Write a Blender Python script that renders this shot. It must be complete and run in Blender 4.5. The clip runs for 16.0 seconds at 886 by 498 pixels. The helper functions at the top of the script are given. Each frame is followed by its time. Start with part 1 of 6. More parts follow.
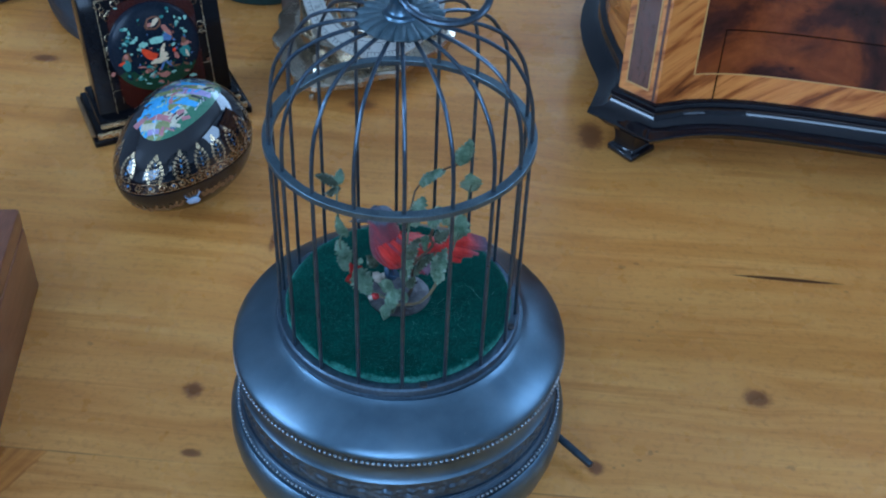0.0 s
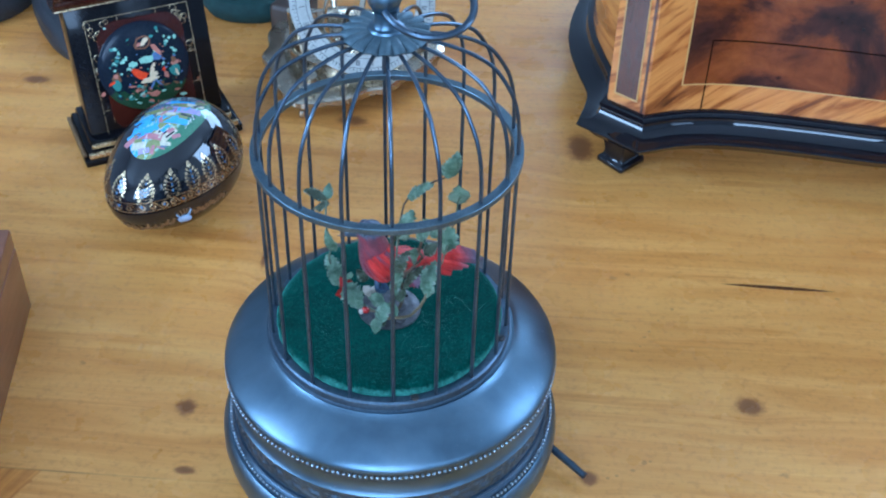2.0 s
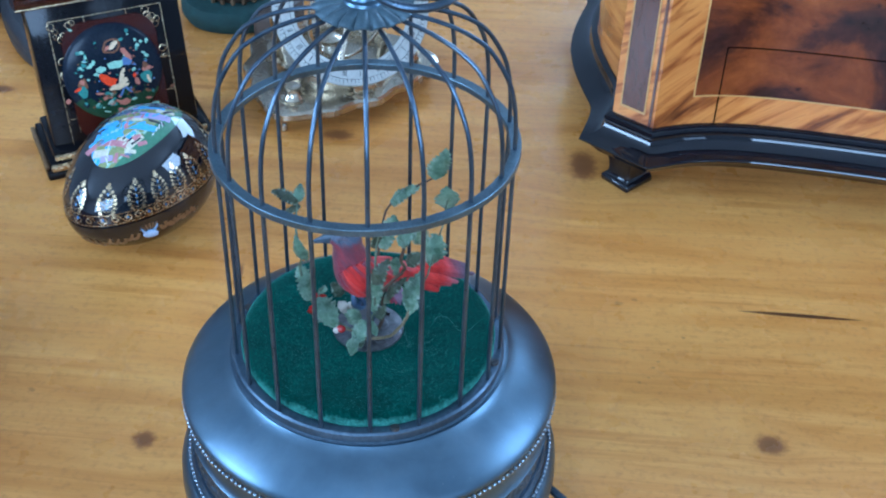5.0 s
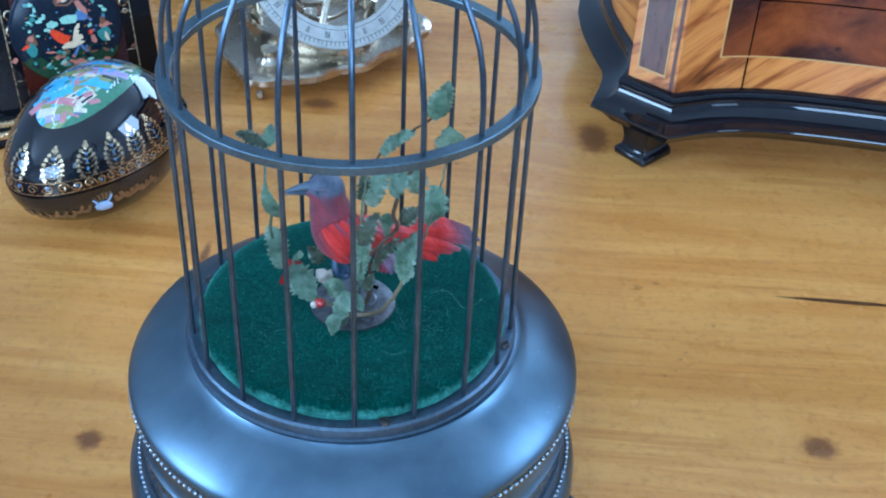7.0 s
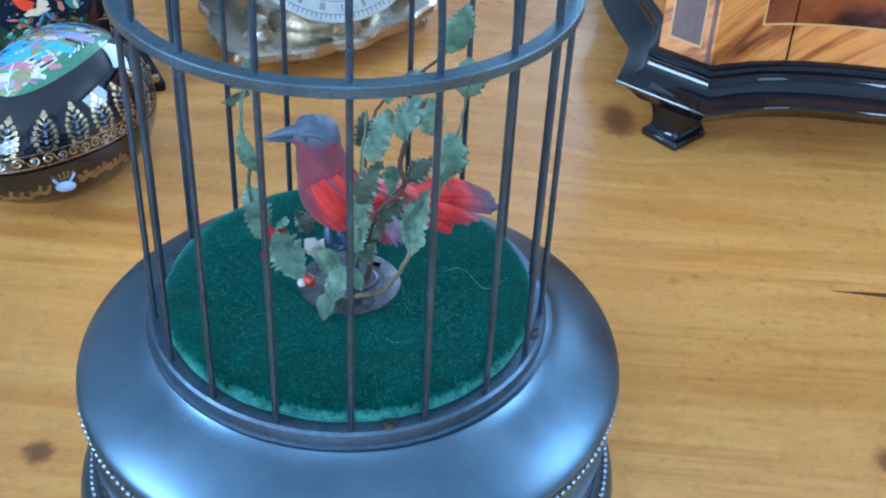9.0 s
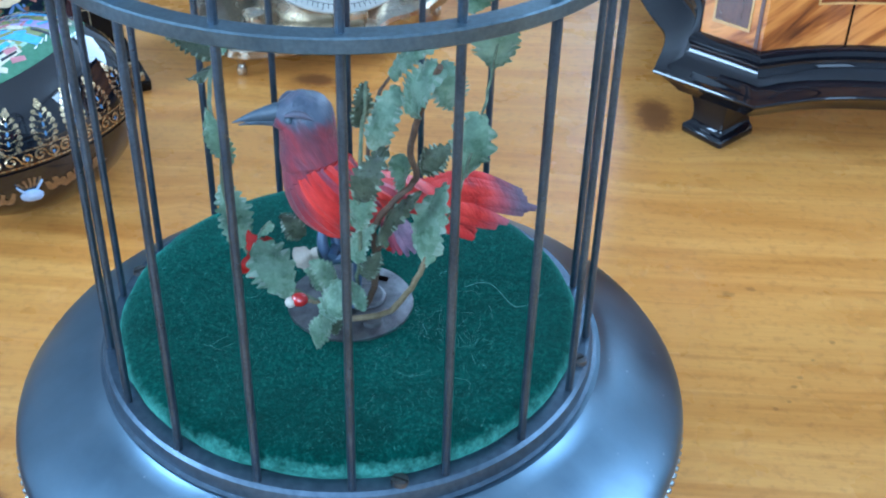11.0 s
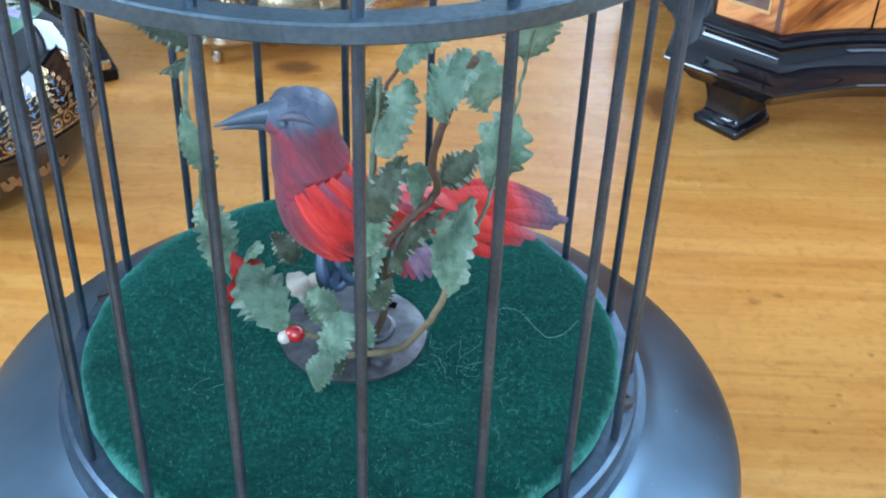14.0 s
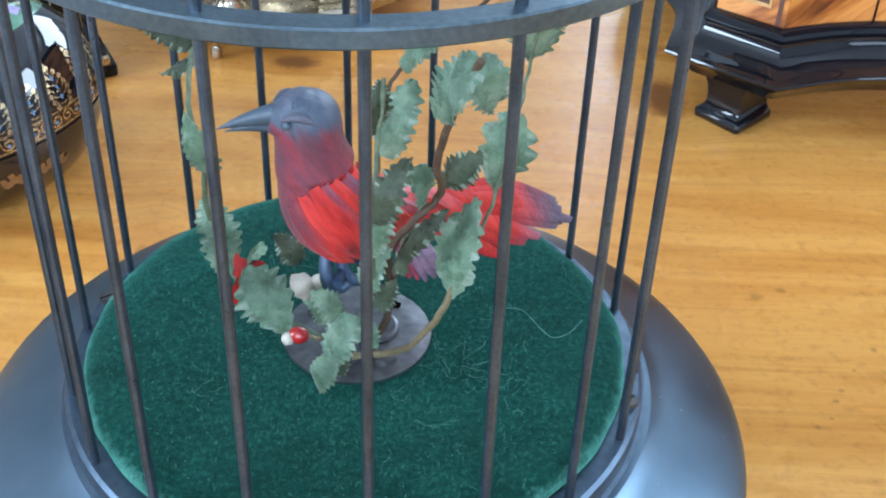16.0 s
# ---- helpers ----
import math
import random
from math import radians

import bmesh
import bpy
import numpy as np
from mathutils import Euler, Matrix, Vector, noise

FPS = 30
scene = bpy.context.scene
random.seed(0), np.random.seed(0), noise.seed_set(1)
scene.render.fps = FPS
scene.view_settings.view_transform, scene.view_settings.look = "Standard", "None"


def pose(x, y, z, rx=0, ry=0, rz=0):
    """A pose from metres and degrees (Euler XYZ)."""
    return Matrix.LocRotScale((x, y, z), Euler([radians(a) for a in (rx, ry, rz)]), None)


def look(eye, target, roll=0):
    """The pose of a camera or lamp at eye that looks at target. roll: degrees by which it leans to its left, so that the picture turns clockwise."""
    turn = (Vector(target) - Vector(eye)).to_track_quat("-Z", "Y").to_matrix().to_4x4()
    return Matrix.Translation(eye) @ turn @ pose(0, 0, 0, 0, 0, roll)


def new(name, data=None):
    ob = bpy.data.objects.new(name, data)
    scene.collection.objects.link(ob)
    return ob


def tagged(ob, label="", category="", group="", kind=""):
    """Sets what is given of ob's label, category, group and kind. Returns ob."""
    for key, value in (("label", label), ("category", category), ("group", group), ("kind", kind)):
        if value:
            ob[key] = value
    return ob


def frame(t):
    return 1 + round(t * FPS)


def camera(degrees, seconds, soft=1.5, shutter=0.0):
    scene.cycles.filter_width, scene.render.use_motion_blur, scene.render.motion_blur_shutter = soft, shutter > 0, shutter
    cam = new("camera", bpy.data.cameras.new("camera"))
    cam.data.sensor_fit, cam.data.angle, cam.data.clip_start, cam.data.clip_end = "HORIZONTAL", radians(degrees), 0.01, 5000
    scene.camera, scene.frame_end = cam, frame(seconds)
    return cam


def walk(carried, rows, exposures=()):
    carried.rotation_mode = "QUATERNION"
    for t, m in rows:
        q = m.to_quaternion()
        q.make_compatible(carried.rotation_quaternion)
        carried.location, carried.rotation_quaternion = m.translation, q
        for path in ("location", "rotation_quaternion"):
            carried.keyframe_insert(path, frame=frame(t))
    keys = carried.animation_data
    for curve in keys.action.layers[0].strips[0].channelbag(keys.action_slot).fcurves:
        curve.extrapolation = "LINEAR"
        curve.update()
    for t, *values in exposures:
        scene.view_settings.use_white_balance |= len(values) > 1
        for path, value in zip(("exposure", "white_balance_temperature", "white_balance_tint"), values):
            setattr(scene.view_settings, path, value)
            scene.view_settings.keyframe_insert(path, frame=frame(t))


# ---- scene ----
cam = camera(40.24, 16.0, 2.1)
PATH = [
    (0.0, look((0.0452, -0.4176, 0.5011), (0.0003, 0.3334, -0.1577), 2.31)),
    (0.5, look((0.0456, -0.4183, 0.5026), (0.0021, 0.3338, -0.1551), 2.12)),
    (1.0, look((0.0449, -0.4197, 0.5024), (0.0044, 0.3351, -0.1523), 2.02)),
    (1.5, look((0.0466, -0.4201, 0.5016), (0.0052, 0.3374, -0.1499), 1.73)),
    (2.0, look((0.0489, -0.4199, 0.5010), (0.0055, 0.3403, -0.1473), 1.49)),
    (2.5, look((0.0507, -0.4203, 0.4990), (0.0051, 0.3442, -0.1440), 1.36)),
    (3.0, look((0.0522, -0.4212, 0.4946), (0.0044, 0.3502, -0.1399), 1.35)),
    (3.5, look((0.0546, -0.4142, 0.4841), (0.0009, 0.3639, -0.1418), 1.29)),
    (4.0, look((0.0539, -0.4038, 0.4736), (0.0033, 0.3777, -0.1482), 1.62)),
    (6.5, look((0.0475, -0.3378, 0.3989), (0.0092, 0.4505, -0.2152), 2.44)),
    (7.0, look((0.0447, -0.3248, 0.3806), (0.0110, 0.4672, -0.2290), 2.75)),
    (7.5, look((0.0431, -0.3131, 0.3653), (0.0107, 0.4813, -0.2413), 2.82)),
    (8.0, look((0.0407, -0.3010, 0.3495), (0.0123, 0.4961, -0.2535), 3.16)),
    (10.5, look((0.0362, -0.2374, 0.2901), (-0.0084, 0.5749, -0.2914), 1.92)),
    (11.0, look((0.0342, -0.2244, 0.2815), (-0.0114, 0.5874, -0.3005), 1.66)),
    (11.5, look((0.0306, -0.2134, 0.2732), (-0.0096, 0.5999, -0.3073), 1.89)),
    (12.0, look((0.0291, -0.2051, 0.2683), (-0.0092, 0.6073, -0.3136), 2.00)),
    (12.5, look((0.0255, -0.1990, 0.2653), (-0.0004, 0.6129, -0.3179), 2.29)),
    (13.0, look((0.0247, -0.1932, 0.2630), (-0.0009, 0.6182, -0.3210), 2.23)),
    (13.5, look((0.0244, -0.1888, 0.2622), (-0.0029, 0.6202, -0.3251), 2.08)),
    (14.0, look((0.0226, -0.1861, 0.2628), (0.0002, 0.6192, -0.3297), 2.20)),
    (14.5, look((0.0220, -0.1860, 0.2635), (0.0001, 0.6182, -0.3304), 2.20)),
    (15.0, look((0.0221, -0.1851, 0.2631), (0.0005, 0.6183, -0.3319), 2.13)),
    (15.5, look((0.0213, -0.1851, 0.2630), (0.0017, 0.6186, -0.3317), 2.21)),
    (16.0, look((0.0214, -0.1843, 0.2636), (0.0007, 0.6166, -0.3347), 2.05)),
]
EXPOSURES = [
    (0.0, -0.98, 4900, 8), (0.4, -0.25, 4900, 8), (4.0, -0.25, 4890, 8), (8.0, -0.10, 4920, 7), (11.5, 0.14, 5150, 5), (13.0, 0.22, 5400, 7), (14.5, 0.24, 5800, 9), (16.0, 0.26, 6130, 11),
]
walk(cam, PATH, EXPOSURES)

# ---------------------------------------------------------------- light
WINDOW_POWER = 41.0
world = bpy.data.worlds.new("sky")
scene.world = world
world.use_nodes = True
sky_node = world.node_tree.nodes.new("ShaderNodeTexSky")
sky_node.sky_type = "NISHITA"
sky_node.sun_disc = False
sky_node.sun_elevation = radians(40)
sky_node.sun_rotation = radians(120)
world.node_tree.links.new(sky_node.outputs[0], world.node_tree.nodes["Background"].inputs[0])
world.node_tree.nodes["Background"].inputs[1].default_value = 0.1

sun = new("sun", bpy.data.lights.new("sun", "SUN"))
sun.data.energy, sun.data.angle, sun.data.color = 0.7, radians(12), (1.0, 0.95, 0.88)
sun.matrix_world = look((0, 0, 5), (0.4, 1.2, 2.2))


def window_light(name, eye, target, sx, sy, watts, colour=(0.66, 0.83, 1.0)):
    lamp = new(name, bpy.data.lights.new(name, "AREA"))
    lamp.data.shape, lamp.data.size, lamp.data.size_y = "RECTANGLE", sx, sy
    lamp.data.energy, lamp.data.color = watts, colour
    lamp.matrix_world = look(eye, target)
    return lamp


# daylight standing in the window openings of the room
window_light("window_light", (2.14, 0.30, 1.20), (0, 0.20, 0.3), 0.8, 0.9, WINDOW_POWER * 0.65)
window_light("window_light", (-2.14, -0.80, 1.10), (0, -0.2, 0.3), 0.8, 0.9, WINDOW_POWER * 1.4)
window_light("window_light", (-0.05, -2.10, 1.0), (-0.05, 0, 0.3), 1.3, 0.9, WINDOW_POWER * 1.35)
window_light("window_light", (1.70, -2.10, 1.0), (0.6, 0, 0.3), 0.7, 0.9, WINDOW_POWER * 0.2)
window_light("window_light", (1.17, 2.54, 1.15), (0.2, 0.2, 0.1), 1.66, 1.0, WINDOW_POWER * 1.5)

# ---------------------------------------------------------------- materials


class Mat:
    """A small node-material builder."""

    def __init__(self, name):
        self.m = bpy.data.materials.new(name)
        self.m.use_nodes = True
        self.t = self.m.node_tree
        self.b = self.t.nodes["Principled BSDF"]
        self.xyz = None

    def node(self, kind, **props):
        n = self.t.nodes.new(kind)
        for k, v in props.items():
            if k in ("operation", "blend_type", "data_type", "noise_dimensions", "feature", "wave_type", "bands_direction", "distance"):
                set_choice(n, k, v)
            else:
                n.inputs[k.replace("_", " ")].default_value = v
        return n

    def link(self, a, b):
        self.t.links.new(a, b)

    def coord(self, scale=(1, 1, 1), rot=(0, 0, 0), loc=(0, 0, 0)):
        if self.xyz is None:
            self.xyz = self.t.nodes.new("ShaderNodeTexCoord")
        mp = self.t.nodes.new("ShaderNodeMapping")
        mp.inputs["Scale"].default_value = scale
        mp.inputs["Rotation"].default_value = rot
        mp.inputs["Location"].default_value = loc
        self.link(self.xyz.outputs["Object"], mp.inputs["Vector"])
        return mp.outputs[0]

    def noise(self, vec, scale, detail=4, rough=0.55, distort=0.0):
        n = self.node("ShaderNodeTexNoise", Scale=scale, Detail=detail, Roughness=rough, Distortion=distort)
        self.link(vec, n.inputs["Vector"])
        return n.outputs["Fac"]

    def ramp(self, fac, *stops):
        n = self.t.nodes.new("ShaderNodeValToRGB")
        e = n.color_ramp.elements
        while len(e) < len(stops):
            e.new(0.5)
        for el, (p, c) in zip(e, stops):
            el.position = p
            el.color = (*c, 1) if len(c) == 3 else c
        self.link(fac, n.inputs[0])
        return n.outputs[0]

    def mix(self, fac, a, b, kind="MIX"):
        n = self.t.nodes.new("ShaderNodeMix")
        n.data_type, n.blend_type = "RGBA", kind
        for s, v in ((n.inputs[0], fac), (n.inputs[6], a), (n.inputs[7], b)):
            if isinstance(v, (int, float)):
                s.default_value = v
            elif isinstance(v, tuple):
                s.default_value = (*v, 1)
            else:
                self.link(v, s)
        return n.outputs[2]

    def math(self, op, a, b=0.0, clamp=False):
        n = self.t.nodes.new("ShaderNodeMath")
        n.operation, n.use_clamp = op, clamp
        for s, v in zip(n.inputs, (a, b)):
            if isinstance(v, (int, float)):
                s.default_value = v
            else:
                self.link(v, s)
        return n.outputs[0]

    def bump(self, height, strength=0.3, dist=0.001):
        n = self.node("ShaderNodeBump", Strength=strength, Distance=dist)
        self.link(height, n.inputs["Height"])
        self.link(n.outputs[0], self.b.inputs["Normal"])

    def put(self, **kw):
        for k, v in kw.items():
            s = self.b.inputs[k.replace("_", " ")]
            if isinstance(v, (int, float)):
                s.default_value = v
            elif isinstance(v, tuple):
                s.default_value = (*v, 1) if len(v) == 3 and s.type == "RGBA" else v
            else:
                self.link(v, s)
        return self


def set_choice(n, k, v):
    if k == "operation":
        n.operation = v
    elif k == "feature":
        n.feature = v
    elif k == "distance":
        n.distance = v


def speckled(name, c1, c2, scale, rough=(0.3, 0.5), metal=0.0, bump=0.1, fine=None, stretch=(1, 1, 1), coat=0.0):
    """Two-tone surface: broad mottling, fine grain, uneven gloss."""
    k = Mat(name)
    v = k.coord(stretch)
    broad = k.noise(v, scale, 5)
    small = k.noise(v, fine or scale * 14, 3)
    col = k.ramp(broad, (0.3, c1), (0.7, c2))
    col = k.mix(0.22, col, k.ramp(small, (0.3, (0.0, 0.0, 0.0)), (0.75, (1.0, 1.0, 1.0))), "SOFT_LIGHT")
    rg = k.t.nodes.new("ShaderNodeMapRange")
    rg.inputs[3].default_value, rg.inputs[4].default_value = rough
    k.link(k.noise(v, scale * 2.5, 4), rg.inputs[0])
    k.put(Base_Color=col, Roughness=rg.outputs[0], Metallic=metal, Coat_Weight=coat, Coat_Roughness=0.06)
    if bump:
        k.bump(small, bump, 0.0004)
    return k.m


# ---- varnished pine with knots, pores, a crack and dark ink spots
KNOTS = [(-0.1155, 0.0200, 0.0058, 0.0062), (0.1958, 0.0489, 0.0085, 0.0068), (-0.1062, -0.0235, 0.0055, 0.0030),
         (0.1045, 0.2880, 0.0095, 0.0170), (-0.0610, 0.3050, 0.0110, 0.0065), (0.1053, -0.0100, 0.0050, 0.0048),
         (-0.0960, 0.1500, 0.0022, 0.0120), (-0.3050, 0.3350, 0.0100, 0.0050)]
SPOTS = [(0.1325, 0.1540, 0.0018), (0.1235, 0.1500, 0.0022), (0.1348, 0.0031, 0.0016), (0.1377, 0.0044, 0.0011), (0.1286, -0.0025, 0.0013),
         (0.2091, 0.0014, 0.0024), (0.0262, 0.2500, 0.0016), (0.1200, -0.0070, 0.0011), (-0.1820, 0.0480, 0.0020), (0.2600, 0.1440, 0.0016), (0.1150, -0.0090, 0.0012),
         (0.158, 0.125, 0.0012), (0.149, 0.114, 0.0010), (0.143, 0.104, 0.0012), (0.140, 0.099, 0.0010), (0.137, 0.091, 0.0009), (0.132, 0.087, 0.0011)]


def pine():
    k = Mat("pine")
    base = k.coord()
    sep = k.t.nodes.new("ShaderNodeSeparateXYZ")
    k.link(base, sep.inputs[0])
    info = k.t.nodes.new("ShaderNodeObjectInfo")
    # the grain bends round each knot
    bend = None
    masks, halos = None, None
    for kx, ky, ax, ay in KNOTS:
        dx = k.math("DIVIDE", k.math("SUBTRACT", sep.outputs[0], kx), ax)
        dy = k.math("DIVIDE", k.math("SUBTRACT", sep.outputs[1], ky), ay)
        d2 = k.math("ADD", k.math("MULTIPLY", dx, dx), k.math("MULTIPLY", dy, dy))
        d = k.math("SQRT", d2)
        near = k.math("DIVIDE", 1.0, k.math("ADD", 1.0, k.math("MULTIPLY", d2, 0.35)))
        push = k.math("MULTIPLY", near, k.math("MULTIPLY", dy, ay * -0.6))
        m = k.math("SUBTRACT", 1.25, d, True)
        h = k.math("SUBTRACT", 1.0, k.math("MULTIPLY", d, 0.42), True)
        bend = push if bend is None else k.math("ADD", bend, push)
        masks = m if masks is None else k.math("MAXIMUM", masks, m)
        halos = h if halos is None else k.math("MAXIMUM", halos, h)
    comb = k.t.nodes.new("ShaderNodeCombineXYZ")
    k.link(sep.outputs[0], comb.inputs[0])
    k.link(k.math("ADD", sep.outputs[1], bend), comb.inputs[1])
    k.link(k.math("ADD", sep.outputs[2], k.math("MULTIPLY", info.outputs["Random"], 3.0)), comb.inputs[2])
    v = comb.outputs[0]

    def stretched(sx, sy):
        mp = k.t.nodes.new("ShaderNodeMapping")
        mp.inputs["Scale"].default_value = (sx, sy, 1)
        k.link(v, mp.inputs[0])
        return mp.outputs[0]

    rings = k.noise(stretched(0.9, 13), 4.0, 5, 0.6, 0.6)
    fine = k.noise(stretched(7, 260), 3.0, 4, 0.6)
    pores = k.noise(stretched(18, 420), 2.0, 2, 0.5)
    broad = k.noise(stretched(1.0, 2.6), 7.0, 4)
    lines = k.noise(stretched(1.1, 46), 3.0, 3, 0.5, 0.8)
    col = k.ramp(rings, (0.25, (0.44, 0.160, 0.028)), (0.42, (0.60, 0.265, 0.056)), (0.56, (0.70, 0.345, 0.088)), (0.66, (0.58, 0.250, 0.052)), (0.8, (0.40, 0.140, 0.024)))
    col = k.mix(0.15, col, k.ramp(fine, (0.3, (0.40, 0.150, 0.030)), (0.62, (0.68, 0.345, 0.092))), "MIX")
    col = k.mix(k.math("MULTIPLY", k.ramp(lines, (0.60, (0.0, 0.0, 0.0)), (0.70, (1.0, 1.0, 1.0))), 0.42), col, (0.42, 0.150, 0.026))
    col = k.mix(0.55, col, k.ramp(broad, (0.3, (0.36, 0.33, 0.30)), (0.7, (0.64, 0.63, 0.62))), "SOFT_LIGHT")
    tint = k.ramp(info.outputs["Random"], (0.0, (0.46, 0.44, 0.42)), (1.0, (0.55, 0.55, 0.56)))
    col = k.mix(0.6, col, tint, "SOFT_LIGHT")
    dark_line = k.ramp(pores, (0.66, (0.0, 0.0, 0.0)), (0.74, (1.0, 1.0, 1.0)))
    col = k.mix(k.math("MULTIPLY", dark_line, 0.09), col, (0.20, 0.085, 0.022))
    wob = k.noise(base, 300.0, 3)
    col = k.mix(k.math("MULTIPLY", halos, 0.35), col, (0.50, 0.22, 0.05))
    ragged = k.noise(k.coord((1, 1.6, 1)), 120.0, 4, 0.65)
    edge = k.math("MULTIPLY", k.math("ADD", masks, k.math("MULTIPLY", k.math("SUBTRACT", k.mix(0.5, wob, ragged), 0.5), 1.5)), 1.7, True)
    col = k.mix(k.math("MULTIPLY", edge, 0.76), col, k.ramp(masks, (0.1, (0.24, 0.078, 0.022)), (0.55, (0.15, 0.046, 0.018)), (0.9, (0.10, 0.032, 0.016))))
    # dark specks
    specks = None
    for sx, sy, sr in SPOTS:
        dx = k.math("DIVIDE", k.math("SUBTRACT", sep.outputs[0], sx), sr * 1.15)
        dy = k.math("DIVIDE", k.math("SUBTRACT", sep.outputs[1], sy), sr)
        d = k.math("SQRT", k.math("ADD", k.math("MULTIPLY", dx, dx), k.math("MULTIPLY", dy, dy)))
        m = k.math("MULTIPLY", k.math("SUBTRACT", k.math("ADD", 1.0, k.math("MULTIPLY", k.math("SUBTRACT", wob, 0.5), 1.6)), d), 2.0, True)
        specks = m if specks is None else k.math("MAXIMUM", specks, m)
    col = k.mix(k.math("MULTIPLY", specks, 0.40), col, (0.115, 0.045, 0.018))
    # a wedge of orange heartwood meeting a board's joint
    below = k.math("MULTIPLY", k.math("SUBTRACT", -0.0302, sep.outputs[1]), 3000.0, True)
    edge_x = k.math("ADD", -0.1790, k.math("MULTIPLY", k.math("ADD", sep.outputs[1], 0.030), 0.5))
    om = k.math("MULTIPLY", k.math("MULTIPLY", k.math("SUBTRACT", k.math("ADD", edge_x, k.math("MULTIPLY", k.math("SUBTRACT", ragged, 0.5), 0.004)), sep.outputs[0]), 900.0, True), below)
    bands = k.t.nodes.new("ShaderNodeMapping")
    bands.inputs["Scale"].default_value = (160, 12, 1)
    k.link(k.coord((1, 1, 1), (0, 0, radians(26))), bands.inputs[0])
    col = k.mix(k.math("MULTIPLY", om, 0.8), col, k.ramp(k.noise(bands.outputs[0], 1.6, 3), (0.35, (0.36, 0.115, 0.018)), (0.62, (0.60, 0.235, 0.040))))
    seam = k.math("MULTIPLY", k.math("SUBTRACT", 0.0007, k.math("ABSOLUTE", k.math("ADD", sep.outputs[1], 0.0302))), 2500.0, True)
    col = k.mix(k.math("MULTIPLY", seam, k.ramp(k.noise(base, 14.0, 2), (0.40, (0.12, 0.12, 0.12)), (0.6, (0.6, 0.6, 0.6)))), col, (0.16, 0.058, 0.016))
    # long drying crack
    cx = k.math("DIVIDE", k.math("SUBTRACT", sep.outputs[0], 0.2255), 0.037)
    yy = k.math("SUBTRACT", sep.outputs[1], 0.1507)
    yy = k.math("ADD", yy, k.math("MULTIPLY", k.math("SUBTRACT", sep.outputs[0], 0.2255), 0.012))
    wide = k.math("MULTIPLY", k.math("SUBTRACT", 1.0, k.math("MULTIPLY", cx, cx), True), 0.0017)
    crack = k.math("MULTIPLY", k.math("SUBTRACT", wide, k.math("ABSOLUTE", yy)), 4000.0, True)
    col = k.mix(k.math("MULTIPLY", crack, 0.92), col, (0.045, 0.016, 0.008))
    rg = k.ramp(k.noise(base, 25.0, 4), (0.3, (0.24, 0.24, 0.24)), (0.7, (0.34, 0.34, 0.34)))
    k.put(Base_Color=col, Roughness=rg, Coat_Weight=0.10, Coat_Roughness=0.22, Specular_IOR_Level=0.36)
    k.bump(k.math("SUBTRACT", k.mix(0.5, fine, rings), k.math("MULTIPLY", crack, 3.0)), 0.12, 0.0004)
    return k.m


PINE = pine()


def pewter():
    """Dull blue-grey pewter, cloudy with handling, with a little dust."""
    k = Mat("pewter")
    v = k.coord()
    cloud, streak, fine = k.noise(v, 26.0, 5, 0.6, 0.5), k.noise(v, 90.0, 4, 0.6), k.noise(v, 900.0, 3)
    col = k.ramp(cloud, (0.28, (0.092, 0.136, 0.180)), (0.5, (0.116, 0.168, 0.216)), (0.72, (0.140, 0.190, 0.236)))
    col = k.mix(0.25, col, k.ramp(streak, (0.35, (0.36, 0.34, 0.33)), (0.65, (0.62, 0.63, 0.64))), "SOFT_LIGHT")
    vor = k.node("ShaderNodeTexVoronoi", Scale=330.0, Randomness=1.0)
    k.link(v, vor.inputs["Vector"])
    dust = k.math("MULTIPLY", k.ramp(vor.outputs["Distance"], (0.05, (1.0, 1.0, 1.0)), (0.12, (0.0, 0.0, 0.0))), k.ramp(streak, (0.56, (0.0, 0.0, 0.0)), (0.64, (1.0, 1.0, 1.0))))
    col = k.mix(k.math("MULTIPLY", dust, 0.55), col, (0.40, 0.42, 0.44))
    rough = k.ramp(cloud, (0.3, (0.29, 0.29, 0.29)), (0.7, (0.42, 0.42, 0.42)))
    k.put(Base_Color=col, Roughness=k.math("ADD", rough, k.math("MULTIPLY", dust, 0.3)), Metallic=k.math("SUBTRACT", 0.92, k.math("MULTIPLY", dust, 0.6)))
    k.bump(k.math("ADD", streak, k.math("MULTIPLY", fine, 0.3)), 0.06, 0.0005)
    return k.m


PEWTER = pewter()
PEWTER_DARK = speckled("pewter_dark", (0.070, 0.100, 0.135), (0.115, 0.155, 0.20), 40, (0.3, 0.48), 0.85, 0.12)
HOOP = speckled("hoop_metal", (0.088, 0.124, 0.150), (0.145, 0.195, 0.225), 70, (0.32, 0.48), 0.88, 0.12)
CAP = speckled("cap_metal", (0.080, 0.118, 0.140), (0.125, 0.170, 0.195), 90, (0.48, 0.64), 0.65, 0.15)
PLATE_METAL = speckled("dull_plate_metal", (0.085, 0.085, 0.092), (0.20, 0.20, 0.205), 260, (0.28, 0.5), 0.9, 0.25)
SCREW_METAL = speckled("screw_metal", (0.085, 0.085, 0.090), (0.15, 0.145, 0.14), 300, (0.3, 0.45), 0.9, 0.1)
WIRE = speckled("blackened_wire", (0.044, 0.062, 0.086), (0.088, 0.115, 0.148), 110, (0.22, 0.40), 0.8, 0.12)
BEAD = speckled("bead_metal", (0.27, 0.33, 0.39), (0.38, 0.45, 0.51), 80, (0.3, 0.42), 1.0, 0.0)
